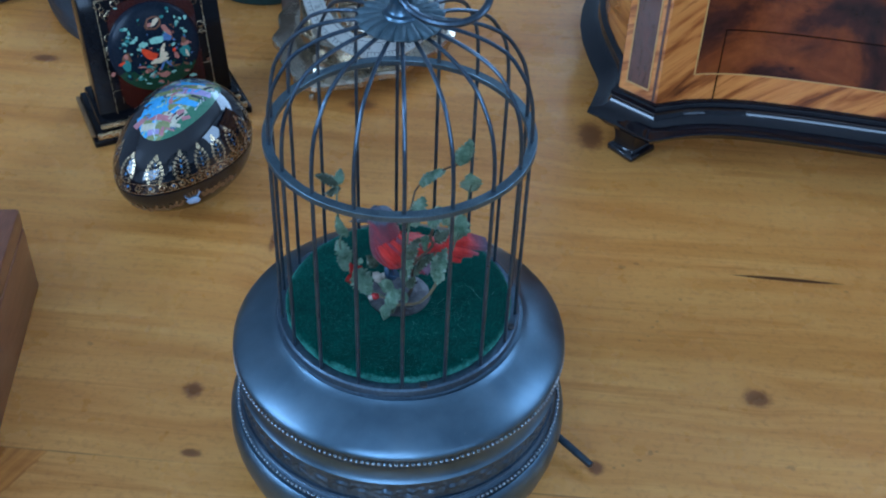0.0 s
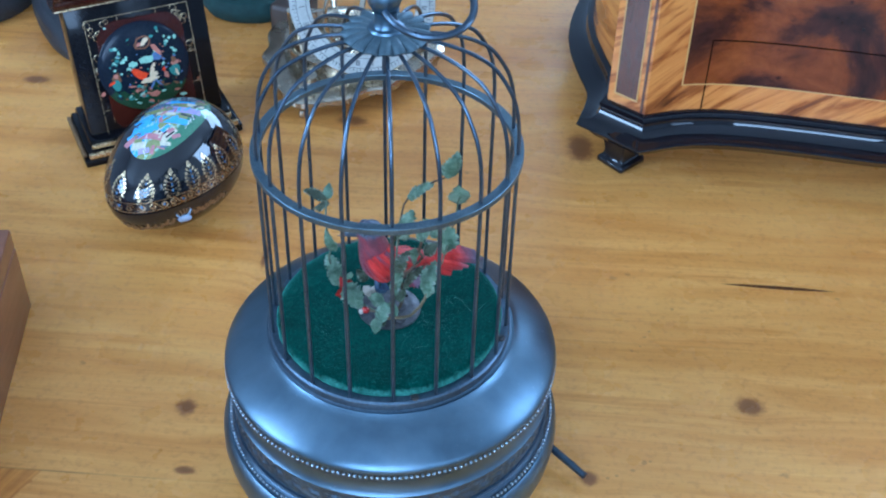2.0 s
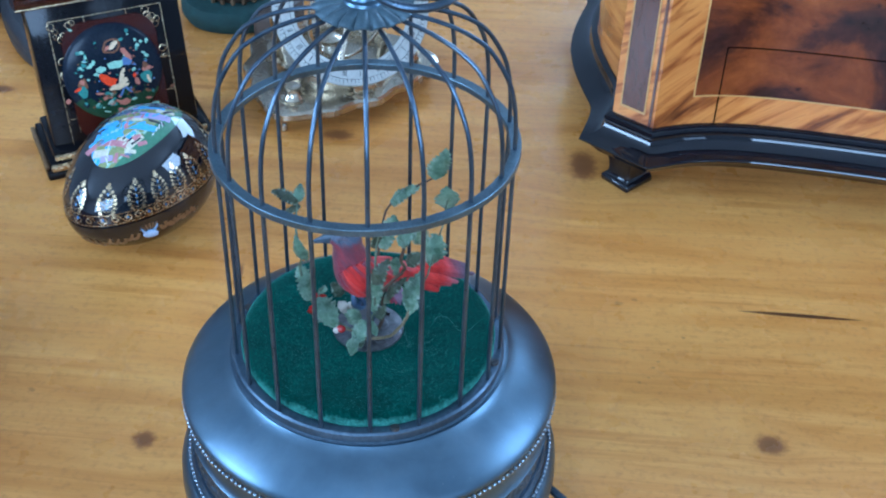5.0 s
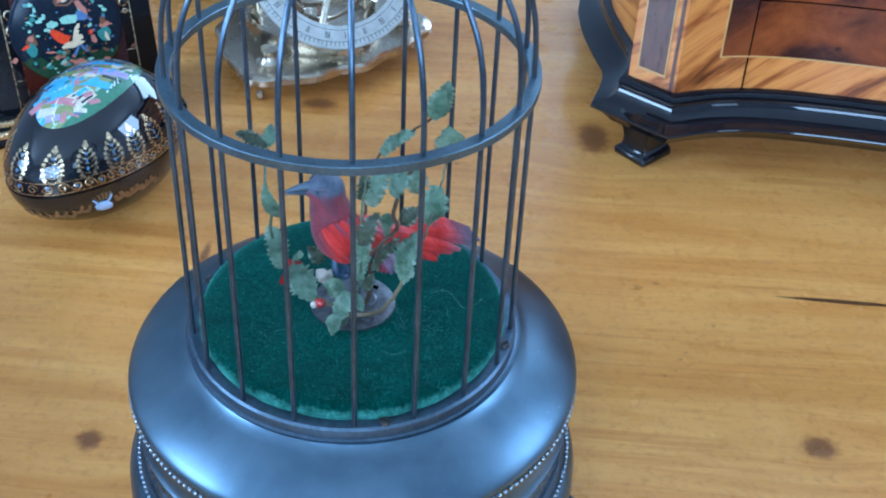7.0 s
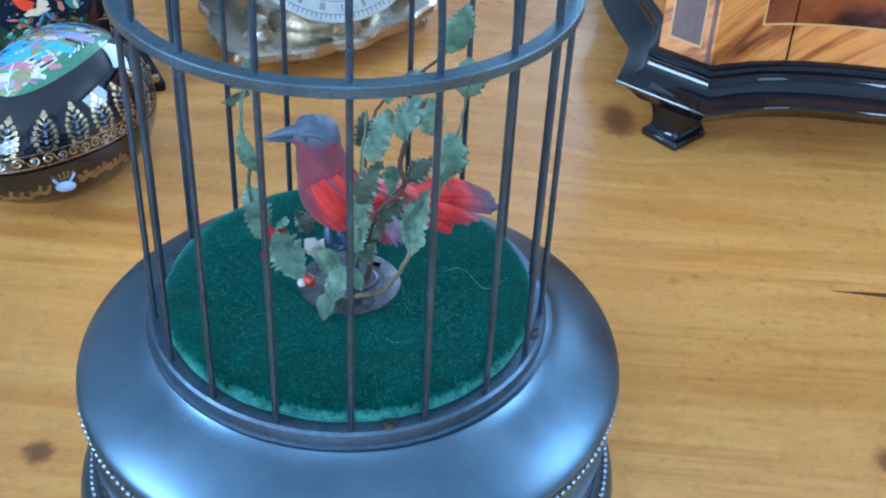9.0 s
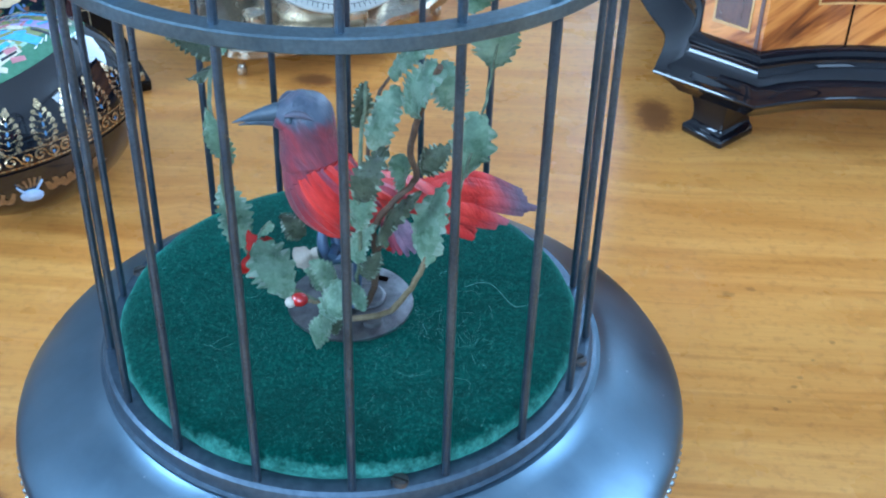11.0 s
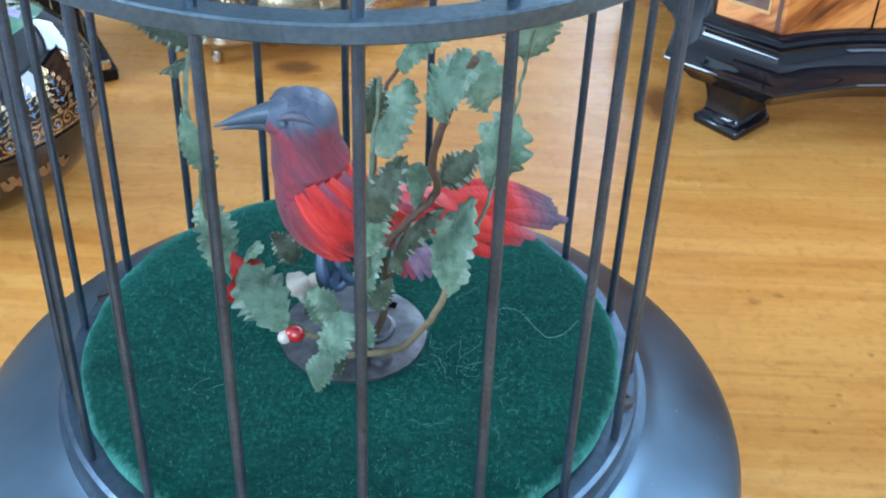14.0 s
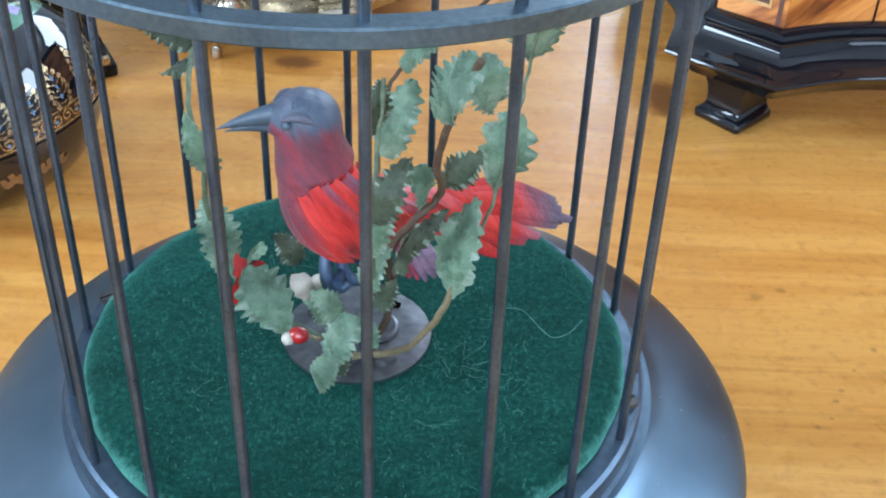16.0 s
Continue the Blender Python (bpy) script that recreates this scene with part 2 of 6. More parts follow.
BLACK_LACQUER = speckled("black_lacquer", (0.004, 0.004, 0.006), (0.008, 0.008, 0.011), 30, (0.02, 0.05), 0.0, 0.0)
NAVY_LACQUER = speckled("ebony_lacquer", (0.003, 0.003, 0.004), (0.006, 0.0055, 0.007), 30, (0.07, 0.13), 0.0, 0.0)
NAVY_LACQUER.node_tree.nodes["Principled BSDF"].inputs["Specular IOR Level"].default_value = 0.2
BLACK_LACQUER.node_tree.nodes["Principled BSDF"].inputs["Specular IOR Level"].default_value = 0.5
RED_LACQUER = speckled("oxblood_lacquer", (0.036, 0.006, 0.004), (0.060, 0.011, 0.006), 60, (0.10, 0.2), 0.0, 0.0, coat=1.0)
GOLD = speckled("gold_leaf", (0.40, 0.29, 0.15), (0.62, 0.49, 0.30), 300, (0.16, 0.38), 0.95, 0.15)
BRONZE = speckled("bronze_paint", (0.22, 0.13, 0.06), (0.34, 0.21, 0.10), 300, (0.3, 0.5), 0.6, 0.1)
SILVER = speckled("silver_brass", (0.40, 0.34, 0.25), (0.55, 0.48, 0.37), 40, (0.18, 0.34), 0.95, 0.05)
SILVER_DIAL = speckled("silvered_dial", (0.46, 0.46, 0.42), (0.58, 0.58, 0.53), 200, (0.35, 0.5), 0.5, 0.05)
GAP = speckled("dark_gap", (0.003, 0.002, 0.002), (0.006, 0.004, 0.004), 100, (0.8, 0.9), 0.0, 0.0)
GAP.node_tree.nodes["Principled BSDF"].inputs["Specular IOR Level"].default_value = 0.0
ENGRAVED = speckled("engraved_black", (0.03, 0.03, 0.035), (0.06, 0.06, 0.06), 300, (0.5, 0.7), 0.0, 0.0)
DARK_GREY = speckled("dark_grey_metal", (0.028, 0.029, 0.032), (0.050, 0.050, 0.055), 30, (0.4, 0.55), 0.3, 0.05)
GREEN_CLOTH = speckled("dark_green_cloth", (0.010, 0.036, 0.033), (0.020, 0.062, 0.056), 120, (0.7, 0.9), 0.0, 0.4)
WICKER = speckled("brown_wicker", (0.10, 0.055, 0.025), (0.20, 0.12, 0.06), 120, (0.5, 0.7), 0.0, 0.3)
LEATHER = speckled("dark_brown_leather", (0.035, 0.022, 0.016), (0.065, 0.042, 0.03), 60, (0.4, 0.6), 0.0, 0.2)
MAHOGANY = speckled("mahogany", (0.15, 0.050, 0.020), (0.22, 0.080, 0.033), 9, (0.3, 0.45), 0.0, 0.1, stretch=(6, 1, 9), coat=0.3)
CEILING_PAINT = speckled("white_ceiling_paint", (0.76, 0.77, 0.78), (0.80, 0.81, 0.82), 3, (0.7, 0.9), 0.0, 0.1)
WALL_PAINT = speckled("white_wall_paint", (0.50, 0.51, 0.53), (0.56, 0.57, 0.58), 3, (0.7, 0.9), 0.0, 0.1)
FLOOR_CARPET = speckled("dark_carpet", (0.060, 0.045, 0.035), (0.085, 0.066, 0.052), 5, (0.85, 0.95), 0.0, 0.3)


def felt():
    k = Mat("green_felt")
    v = k.coord()
    n1, n2 = k.noise(v, 900.0, 6, 0.75), k.noise(v, 150.0, 5, 0.65)
    col = k.ramp(n1, (0.30, (0.0010, 0.016, 0.012)), (0.52, (0.004, 0.038, 0.028)), (0.74, (0.020, 0.104, 0.078)))
    col = k.mix(0.5, col, k.ramp(n2, (0.3, (0.28, 0.28, 0.28)), (0.7, (0.72, 0.72, 0.72))), "SOFT_LIGHT")
    brushed = k.noise(k.coord((1, 1.5, 1), (0, 0, 0.5)), 34.0, 4, 0.6, 0.8)
    col = k.mix(0.55, col, k.ramp(brushed, (0.34, (0.24, 0.25, 0.24)), (0.66, (0.74, 0.72, 0.70))), "SOFT_LIGHT")
    # paler along the rolled edge: the nap's grazing sheen painted into the colour
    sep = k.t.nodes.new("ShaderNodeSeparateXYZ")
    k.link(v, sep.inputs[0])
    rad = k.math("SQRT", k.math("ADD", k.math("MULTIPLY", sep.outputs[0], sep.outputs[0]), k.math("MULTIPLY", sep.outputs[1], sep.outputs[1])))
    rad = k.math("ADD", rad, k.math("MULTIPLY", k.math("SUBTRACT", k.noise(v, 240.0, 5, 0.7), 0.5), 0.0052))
    rim_sheen = k.math("MULTIPLY", k.math("DIVIDE", k.math("SUBTRACT", rad, 0.0524), 0.0018, True), 0.85)
    col = k.mix(rim_sheen, col, k.ramp(n1, (0.3, (0.022, 0.105, 0.080)), (0.7, (0.115, 0.31, 0.25))))
    k.put(Base_Color=col, Roughness=0.95, Sheen_Weight=0.34, Sheen_Roughness=0.4, Sheen_Tint=(0.25, 0.90, 0.68), Specular_IOR_Level=0.1)
    k.bump(k.math("ADD", n1, n2), 0.45, 0.0008)
    return k.m


def leaf_mat(name, c1, c2, c3):
    """Starched, faded cloth: a plain weave, blotched dye, glints where the starch is thick."""
    k = Mat(name)
    v = k.coord()
    info = k.t.nodes.new("ShaderNodeObjectInfo")
    n, blot = k.noise(v, 150.0, 5, 0.65), k.noise(v, 420.0, 4, 0.6)
    col = k.ramp(n, (0.30, c1), (0.5, c2), (0.72, c3))
    col = k.mix(0.45, col, k.ramp(info.outputs["Random"], (0.0, (0.36, 0.35, 0.30)), (1.0, (0.62, 0.64, 0.66))), "SOFT_LIGHT")
    col = k.mix(0.35, col, k.ramp(blot, (0.3, (0.30, 0.28, 0.24)), (0.7, (0.70, 0.71, 0.70))), "SOFT_LIGHT")
    weave = None
    for turn in ((0.5, 0.2, 0.4), (0.5, 0.2, 0.4 + math.pi / 2)):
        wv = k.node("ShaderNodeTexWave", Scale=1250.0, Distortion=1.5, Detail=1.0)
        k.link(k.coord((1, 1, 1), turn), wv.inputs["Vector"])
        weave = wv.outputs["Fac"] if weave is None else k.math("ADD", weave, wv.outputs["Fac"])
    weave = k.math("MULTIPLY", weave, 0.5)
    col = k.mix(0.16, col, k.ramp(weave, (0.2, (0.22, 0.22, 0.22)), (0.8, (0.78, 0.78, 0.78))), "SOFT_LIGHT")
    k.put(Base_Color=col, Roughness=k.ramp(blot, (0.38, (0.17, 0.17, 0.17)), (0.56, (0.50, 0.50, 0.50))), Sheen_Weight=0.12)
    k.bump(k.math("ADD", weave, k.math("MULTIPLY", blot, 1.8)), 0.4, 0.0003)
    return k.m


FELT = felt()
LEAF = leaf_mat("cloth_leaf", (0.082, 0.150, 0.092), (0.205, 0.312, 0.205), (0.42, 0.53, 0.38))
# paler cloth that paints in the glints along frayed leaf edges
LEAF_EDGE_GLINT = leaf_mat("frayed_leaf_edge_glint", (0.16, 0.22, 0.15), (0.34, 0.42, 0.32), (0.58, 0.64, 0.54))
LEAF_DARK = leaf_mat("cloth_leaf_dark", (0.036, 0.046, 0.026), (0.085, 0.108, 0.062), (0.19, 0.225, 0.145))
STEM = speckled("brown_paper_stem", (0.055, 0.028, 0.016), (0.11, 0.065, 0.035), 400, (0.6, 0.8), 0.0, 0.4)
STEM_GREEN = speckled("green_paper_stem", (0.055, 0.075, 0.040), (0.16, 0.20, 0.125), 500, (0.5, 0.7), 0.0, 0.4)
STEM_TAN = speckled("tan_paper_stem", (0.12, 0.085, 0.042), (0.22, 0.165, 0.085), 400, (0.5, 0.7), 0.0, 0.4)
BERRY = speckled("berry_red", (0.26, 0.008, 0.008), (0.42, 0.018, 0.014), 500, (0.15, 0.3), 0.0, 0.1, coat=0.6)
PETAL_RED = speckled("petal_red", (0.45, 0.012, 0.010), (0.62, 0.03, 0.02), 300, (0.4, 0.6), 0.0, 0.3)
PETAL_CREAM = speckled("petal_cream", (0.42, 0.36, 0.28), (0.62, 0.56, 0.48), 300, (0.4, 0.6), 0.0, 0.3)


def plumage(name, stops, scale=220, streak=(1, 1, 1)):
    k = Mat(name)
    v = k.coord(streak)
    n = k.noise(v, scale, 6, 0.65, 0.4)
    col = k.ramp(n, *stops)
    f = k.noise(k.coord((streak[0] * 3, streak[1] * 3, streak[2])), scale * 6, 3)
    k.put(Base_Color=k.mix(0.3, col, k.ramp(f, (0.3, (0.2, 0.2, 0.2)), (0.7, (0.8, 0.8, 0.8))), "SOFT_LIGHT"), Roughness=0.45, Sheen_Weight=0.05)
    k.bump(f, 0.35, 0.0004)
    return k.m


def two_tone(name, low, high, axis, at, width):
    """Plumage that turns from one colouring to another along a slope, with a ragged edge."""
    k = Mat(name)
    v = k.coord()
    dot = k.t.nodes.new("ShaderNodeVectorMath")
    dot.operation = "DOT_PRODUCT"
    k.link(v, dot.inputs[0])
    dot.inputs[1].default_value = axis
    lay = k.t.nodes.new("ShaderNodeMapping")
    lay.inputs["Scale"].default_value = (1, 1, 0.16)
    k.link(k.coord((1, 1, 1), (0, radians(32), radians(-35))), lay.inputs[0])
    n = k.noise(lay.outputs[0], 420.0, 5, 0.65, 0.3)
    big = k.noise(lay.outputs[0], 190.0, 5, 0.65)
    s = k.math("ADD", dot.outputs["Value"], k.math("MULTIPLY", k.math("SUBTRACT", n, 0.5), 0.0075))
    f = k.math("DIVIDE", k.math("SUBTRACT", s, at), width, False)
    f = k.math("ADD", f, 0.5, True)
    col = k.mix(f, k.ramp(big, *low), k.ramp(big, *high))
    fine = k.noise(lay.outputs[0], 1900.0, 3)
    col = k.mix(0.35, col, k.ramp(fine, (0.3, (0.2, 0.2, 0.2)), (0.7, (0.8, 0.8, 0.8))), "SOFT_LIGHT")
    k.put(Base_Color=col, Roughness=0.42, Sheen_Weight=0.06)
    k.bump(k.math("ADD", fine, n), 0.5, 0.0005)
    return k.m


REDS = ((0.30, (0.20, 0.020, 0.026)), (0.46, (0.52, 0.022, 0.020)), (0.70, (0.76, 0.058, 0.045)))
DUSKS = ((0.30, (0.085, 0.038, 0.058)), (0.50, (0.170, 0.034, 0.050)), (0.74, (0.36, 0.028, 0.034)))
SLATES = ((0.30, (0.034, 0.045, 0.070)), (0.52, (0.062, 0.078, 0.112)), (0.75, (0.115, 0.098, 0.135)))
VIOLETS = ((0.30, (0.085, 0.060, 0.090)), (0.52, (0.15, 0.095, 0.13)), (0.75, (0.26, 0.12, 0.16)))
RED_FEATHER = two_tone("red_feather", REDS, REDS, (0, 0, 1), 0.0, 1.0)
BREAST_FEATHER = two_tone("breast_feather", DUSKS, REDS, (1.0, 0.25, -0.15), -0.0288, 0.008)
HOOD_FEATHER = two_tone("hood_feather", DUSKS, SLATES, (0.08, 0, 1), 0.1590, 0.0026)
TAIL_TIP = two_tone("tail_tip_feather", REDS, VIOLETS, (0.85, 0.5, 0), 0.0385, 0.011)
GREY_FEATHER = plumage("slate_violet_feather", ((0.30, (0.045, 0.052, 0.075)), (0.52, (0.085, 0.085, 0.115)), (0.75, (0.15, 0.085, 0.11))), 200)
TAIL_FEATHER = plumage("tail_feather", ((0.30, (0.13, 0.075, 0.11)), (0.52, (0.30, 0.045, 0.07)), (0.72, (0.58, 0.05, 0.05))), 90)
VIOLET_FEATHER = plumage("violet_feather", ((0.30, (0.10, 0.065, 0.105)), (0.52, (0.19, 0.115, 0.165)), (0.75, (0.32, 0.18, 0.23))), 200)
BEAK = speckled("slate_beak", (0.040, 0.060, 0.082), (0.075, 0.102, 0.130), 300, (0.35, 0.5), 0.0, 0.05)
BLUE_WIRE = speckled("blue_grey_wire", (0.026, 0.048, 0.088), (0.055, 0.085, 0.135), 300, (0.35, 0.5), 0.2, 0.1)

# ---------------------------------------------------------------- mesh tools


def mm(*p):
    return Vector(p) * 0.001


def thing(name, at, label, category, group="", kind=""):
    ob = new(name)
    ob.location = at
    ob.empty_display_size = 0.02
    return tagged(ob, label, category, group, kind)


def finish(bm, name, mats, smooth=35):
    me = bpy.data.meshes.new(name)
    bm.normal_update()
    bm.to_mesh(me)
    bm.free()
    for m in mats if isinstance(mats, (list, tuple)) else [mats]:
        me.materials.append(m)
    if smooth:
        me.polygons.foreach_set("use_smooth", [True] * len(me.polygons))
        me.set_sharp_from_angle(angle=radians(smooth))
    return me


def part(name, bm, material, parent=None, label="", smooth=35, kind=""):
    """Links a bmesh, in world metres, as one mesh under its thing or part."""
    me = bm if isinstance(bm, bpy.types.Mesh) else finish(bm, name, material, smooth)
    ob = new(name, me)
    if parent is not None:
        ob.parent = parent
        top = parent if parent.parent is None else parent.parent
        if top.type == "EMPTY" and parent is top:
            ob.matrix_parent_inverse = Matrix.Translation(-Vector(top.location))
    return tagged(ob, label, kind=kind)


def lathe(profile, n=96, bm=None, centre=(0, 0), wave=None, closed=False):
    """Turns a profile of (radius, height) round the upright axis."""
    bm = bm or bmesh.new()
    rows = []
    for r, z in profile:
        row = []
        for i in range(n):
            a = 2 * math.pi * i / n
            rr, zz = (r, z) if wave is None else wave(r, z, a)
            row.append(bm.verts.new((centre[0] + rr * math.cos(a), centre[1] + rr * math.sin(a), zz)))
        rows.append(row)
    pairs = list(zip(rows, rows[1:])) + ([(rows[-1], rows[0])] if closed else [])
    for a, b in pairs:
        for i in range(n):
            j = (i + 1) % n
            bm.faces.new((a[i], a[j], b[j], b[i]))
    if not closed:
        for row, flip in ((rows[0], True), (rows[-1], False)):
            if profile[0 if flip else -1][0] > 1e-5:
                bm.faces.new(row[::-1] if flip else row)
    bmesh.ops.recalc_face_normals(bm, faces=bm.faces)
    return bm


def smooth_path(pts, steps=6):
    """Catmull-Rom through the points."""
    p = [Vector(q) for q in pts]
    p = [2 * p[0] - p[1]] + p + [2 * p[-1] - p[-2]]
    out = []
    for a, b, c, d in zip(p, p[1:], p[2:], p[3:]):
        for i in range(steps):
            t = i / steps
            out.append(0.5 * (2 * b + (c - a) * t + (2 * a - 5 * b + 4 * c - d) * t * t + (3 * b - a - 3 * c + d) * t ** 3))
    out.append(p[-2])
    return out


def tube(path, radius, sides=8, bm=None, cap=True, closed=False):
    """A round rod along a path; radius is a number or a function of 0..1."""
    bm = bm or bmesh.new()
    path = [Vector(q) for q in path]
    n = len(path)
    side = None
    rows = []
    for i, q in enumerate(path):
        if closed:
            d = (path[(i + 1) % n] - path[i - 1]).normalized()
        else:
            d = (path[min(i + 1, n - 1)] - path[max(i - 1, 0)]).normalized()
        if side is None:
            side = d.orthogonal().normalized()
        side = (side - d * side.dot(d)).normalized()
        up = d.cross(side)
        r = radius(i / max(n - 1, 1)) if callable(radius) else radius
        rows.append([bm.verts.new(q + r * (math.cos(a) * side + math.sin(a) * up)) for a in (2 * math.pi * j / sides for j in range(sides))])
    pairs = list(zip(rows, rows[1:])) + ([(rows[-1], rows[0])] if closed else [])
    for a, b in pairs:
        for j in range(sides):
            k = (j + 1) % sides
            bm.faces.new((a[j], a[k], b[k], b[j]))
    if cap and not closed:
        bm.faces.new(rows[0][::-1])
        bm.faces.new(rows[-1])
    return bm


def block(lo, hi, bevel=0.0, bm=None, m=None, seg=2):
    """A box between two corners with rounded edges, turned by m."""
    own = bmesh.new()
    bmesh.ops.create_cube(own, size=1)
    for v in own.verts:
        v.co = Vector([lo[i] + (v.co[i] + 0.5) * (hi[i] - lo[i]) for i in range(3)])
    if bevel:
        bmesh.ops.bevel(own, geom=own.edges[:], offset=bevel, segments=seg, affect="EDGES", profile=0.5)
    if m is not None:
        own.transform(m)
    return merge(bm, own)


def merge(bm, own):
    if bm is None:
        return own
    me = bpy.data.meshes.new("tmp")
    own.to_mesh(me)
    own.free()
    bm.from_mesh(me)
    bpy.data.meshes.remove(me)
    return bm


def ball(centre, radius, bm=None, u=12, v=8, scale=(1, 1, 1), turn=None):
    own = bmesh.new()
    bmesh.ops.create_uvsphere(own, u_segments=u, v_segments=v, radius=radius)
    m = Matrix.Diagonal((*scale, 1))
    own.transform(Matrix.Translation(centre) @ (turn or Matrix.Identity(4)) @ m)
    return merge(bm, own)

# ---------------------------------------------------------------- the room


def wall_with_opening(name, axis, at, thick, a0, a1, z0, z1, o0, o1, oz0, oz1):
    """A wall across one axis with a window opening through it."""
    bm = None
    for b0, b1, c0, c1 in ((a0, o0, z0, z1), (o1, a1, z0, z1), (o0, o1, z0, oz0), (o0, o1, oz1, z1)):
        lo, hi = ((at, b0, c0), (at + thick, b1, c1)) if axis == "x" else ((b0, at, c0), (b1, at + thick, c1))
        bm = block(lo, hi, 0, bm)
    ob = part(name, bm, WALL_PAINT, None, "plain painted room wall", 0)
    return tagged(ob, category="wall", kind="structure")


wall_with_opening("wall_east", "x", 2.1, 0.15, -2.2, 2.65, -0.75, 1.75, -0.10, 0.70, 0.75, 1.65)
wall_with_opening("wall_west", "x", -2.25, 0.15, -2.2, 2.65, -0.75, 1.75, -1.20, -0.40, 0.65, 1.55)
wall_with_opening("wall_south", "y", -2.2, 0.15, -2.1, 1.0, -0.75, 1.75, -0.7, 0.6, 0.55, 1.45)
wall_with_opening("wall_south_east", "y", -2.2, 0.15, 1.0, 2.1, -0.75, 1.75, 1.35, 2.05, 0.55, 1.45)
wall_with_opening("wall_north", "y", 2.5, 0.15, -2.1, 2.1, -0.75, 1.75, 0.31, 2.03, 0.62, 1.68)
ceiling = part("ceiling", block((-2.25, -2.2, 1.75), (2.25, 2.65, 1.85)), CEILING_PAINT, None, "plain white painted ceiling", 0)
tagged(ceiling, category="ceiling", kind="structure")
floor = part("floor", block((-2.25, -2.2, -0.85), (2.25, 2.65, -0.75)), FLOOR_CARPET, None, "plain dark carpeted floor", 0)
tagged(floor, category="floor", kind="structure")

# ---------------------------------------------------------------- pine table
table = thing("pine_table", (0, 0.2, -0.75), "varnished knotty pine table top of wide boards", "table")
edges = [-0.402, -0.278, -0.154, -0.030, 0.094, 0.218, 0.342, 0.466, 0.590, 0.714]
for y0, y1 in zip(edges, edges[1:]):
    part("plank", block((-0.85, y0, -0.028), (0.85, y1 - 0.00001, 0.0)), PINE, table)
part("apron", block((-0.78, -0.35, -0.13), (0.78, -0.325, -0.0285), 0.002), PINE, table)
part("apron", block((-0.78, 0.635, -0.13), (0.78, 0.66, -0.0285), 0.002), PINE, table)
for lx in (-0.79, 0.73):
    for ly in (-0.36, 0.60):
        part("leg", block((lx, ly, -0.75), (lx + 0.06, ly + 0.06, -0.0285), 0.004), PINE, table)

# ---------------------------------------------------------------- birdcage
R = 0.056
cage = thing("birdcage", (0, 0, 0), "antique pewter domed birdcage music box with beaded round base", "birdcage")

foot_profile = [(0.0700, 0.0), (0.0760, 0.0), (0.0768, 0.0015), (0.0790, 0.0060), (0.0822, 0.0140), (0.0844, 0.0220), (0.0853, 0.0290), (0.0850, 0.0340),
                (0.0838, 0.0378), (0.0822, 0.0394), (0.0700, 0.0395)]
part("base_foot", lathe(foot_profile, 128), PEWTER, cage)
part("bead_seat", lathe([(0.0700, 0.0396), (0.0806, 0.0396), (0.0809, 0.0404), (0.0800, 0.0432), (0.0786, 0.0444), (0.0796, 0.0452), (0.0800, 0.0461), (0.0795, 0.0470), (0.0700, 0.0471)], 128), PEWTER_DARK, cage)


def frieze_relief(r, z, a):
    t = (z - 0.0472) / 0.0120
    env = max(0.0, math.sin(math.pi * min(max(t, 0.0), 1.0)))
    s = math.sin(a * 30 + 2.6 * math.sin(t * 5.0)) * math.cos(t * 7.0 + a * 15) + 0.7 * math.sin(a * 66 + t * 9.0) * math.cos(t * 11 - a * 33)
    return r + 0.0008 * env * s, z


frieze = [(0.0700, 0.0472)] + [(0.0785 - 0.0005 * math.sin(math.pi * i / 16), 0.0472 + 0.0124 * i / 16) for i in range(17)] + [(0.0700, 0.0596)]
part("frieze_band", lathe(frieze, 640, wave=frieze_relief), PEWTER_DARK, cage, "chased foliage frieze in dark pewter", 60)
rim_profile = [(0.0700, 0.0597), (0.0788, 0.0597), (0.0796, 0.0604), (0.0797, 0.0612), (0.0789, 0.0621), (0.0778, 0.0645), (0.0775, 0.0682), (0.0780, 0.0714), (0.0792, 0.0728), (0.0797, 0.0750),
               (0.0800, 0.0776), (0.0807, 0.0782), (0.0810, 0.0791), (0.0807, 0.0802), (0.0798, 0.0815), (0.0780, 0.0832), (0.0745, 0.0858), (0.0705, 0.0883),
               (0.0665, 0.0905), (0.0630, 0.0922), (0.0606, 0.0935), (0.0594, 0.0946), (0.0500, 0.0946)]
part("base_lid", lathe(rim_profile, 160, centre=(0.0006, 0)), PEWTER, cage, "smooth blue-grey pewter shoulder")
part("collar", lathe([(0.0480, 0.0947), (0.0588, 0.0947), (0.0589, 0.0951), (0.0580, 0.0955), (0.0580, 0.0972), (0.0577, 0.0987), (0.0569, 0.0994), (0.0534, 0.0996), (0.0526, 0.0986), (0.0480, 0.0984)], 128), PEWTER_DARK, cage)


def bead_row(radius, z, count, size):
    """One string of small beads round the base."""
    bead = bmesh.new()
    bmesh.ops.create_icosphere(bead, subdivisions=1, radius=size)
    pts = [v.co.copy() for v in bead.verts]
    tri = [[v.index for v in f.verts] for f in bead.faces]
    bead.free()
    verts, faces = [], []
    for i in range(count):
        a = 2 * math.pi * i / count
        o = Vector((0.0006 + radius * math.cos(a), radius * math.sin(a), z))
        k = len(verts)
        verts += [tuple(p + o) for p in pts]
        faces += [[k + j for j in f] for f in tri]
    me = bpy.data.meshes.new("bead_band")
    me.from_pydata(verts, [], faces)
    me.materials.append(BEAD)
    me.polygons.foreach_set("use_smooth", [True] * len(me.polygons))
    return me


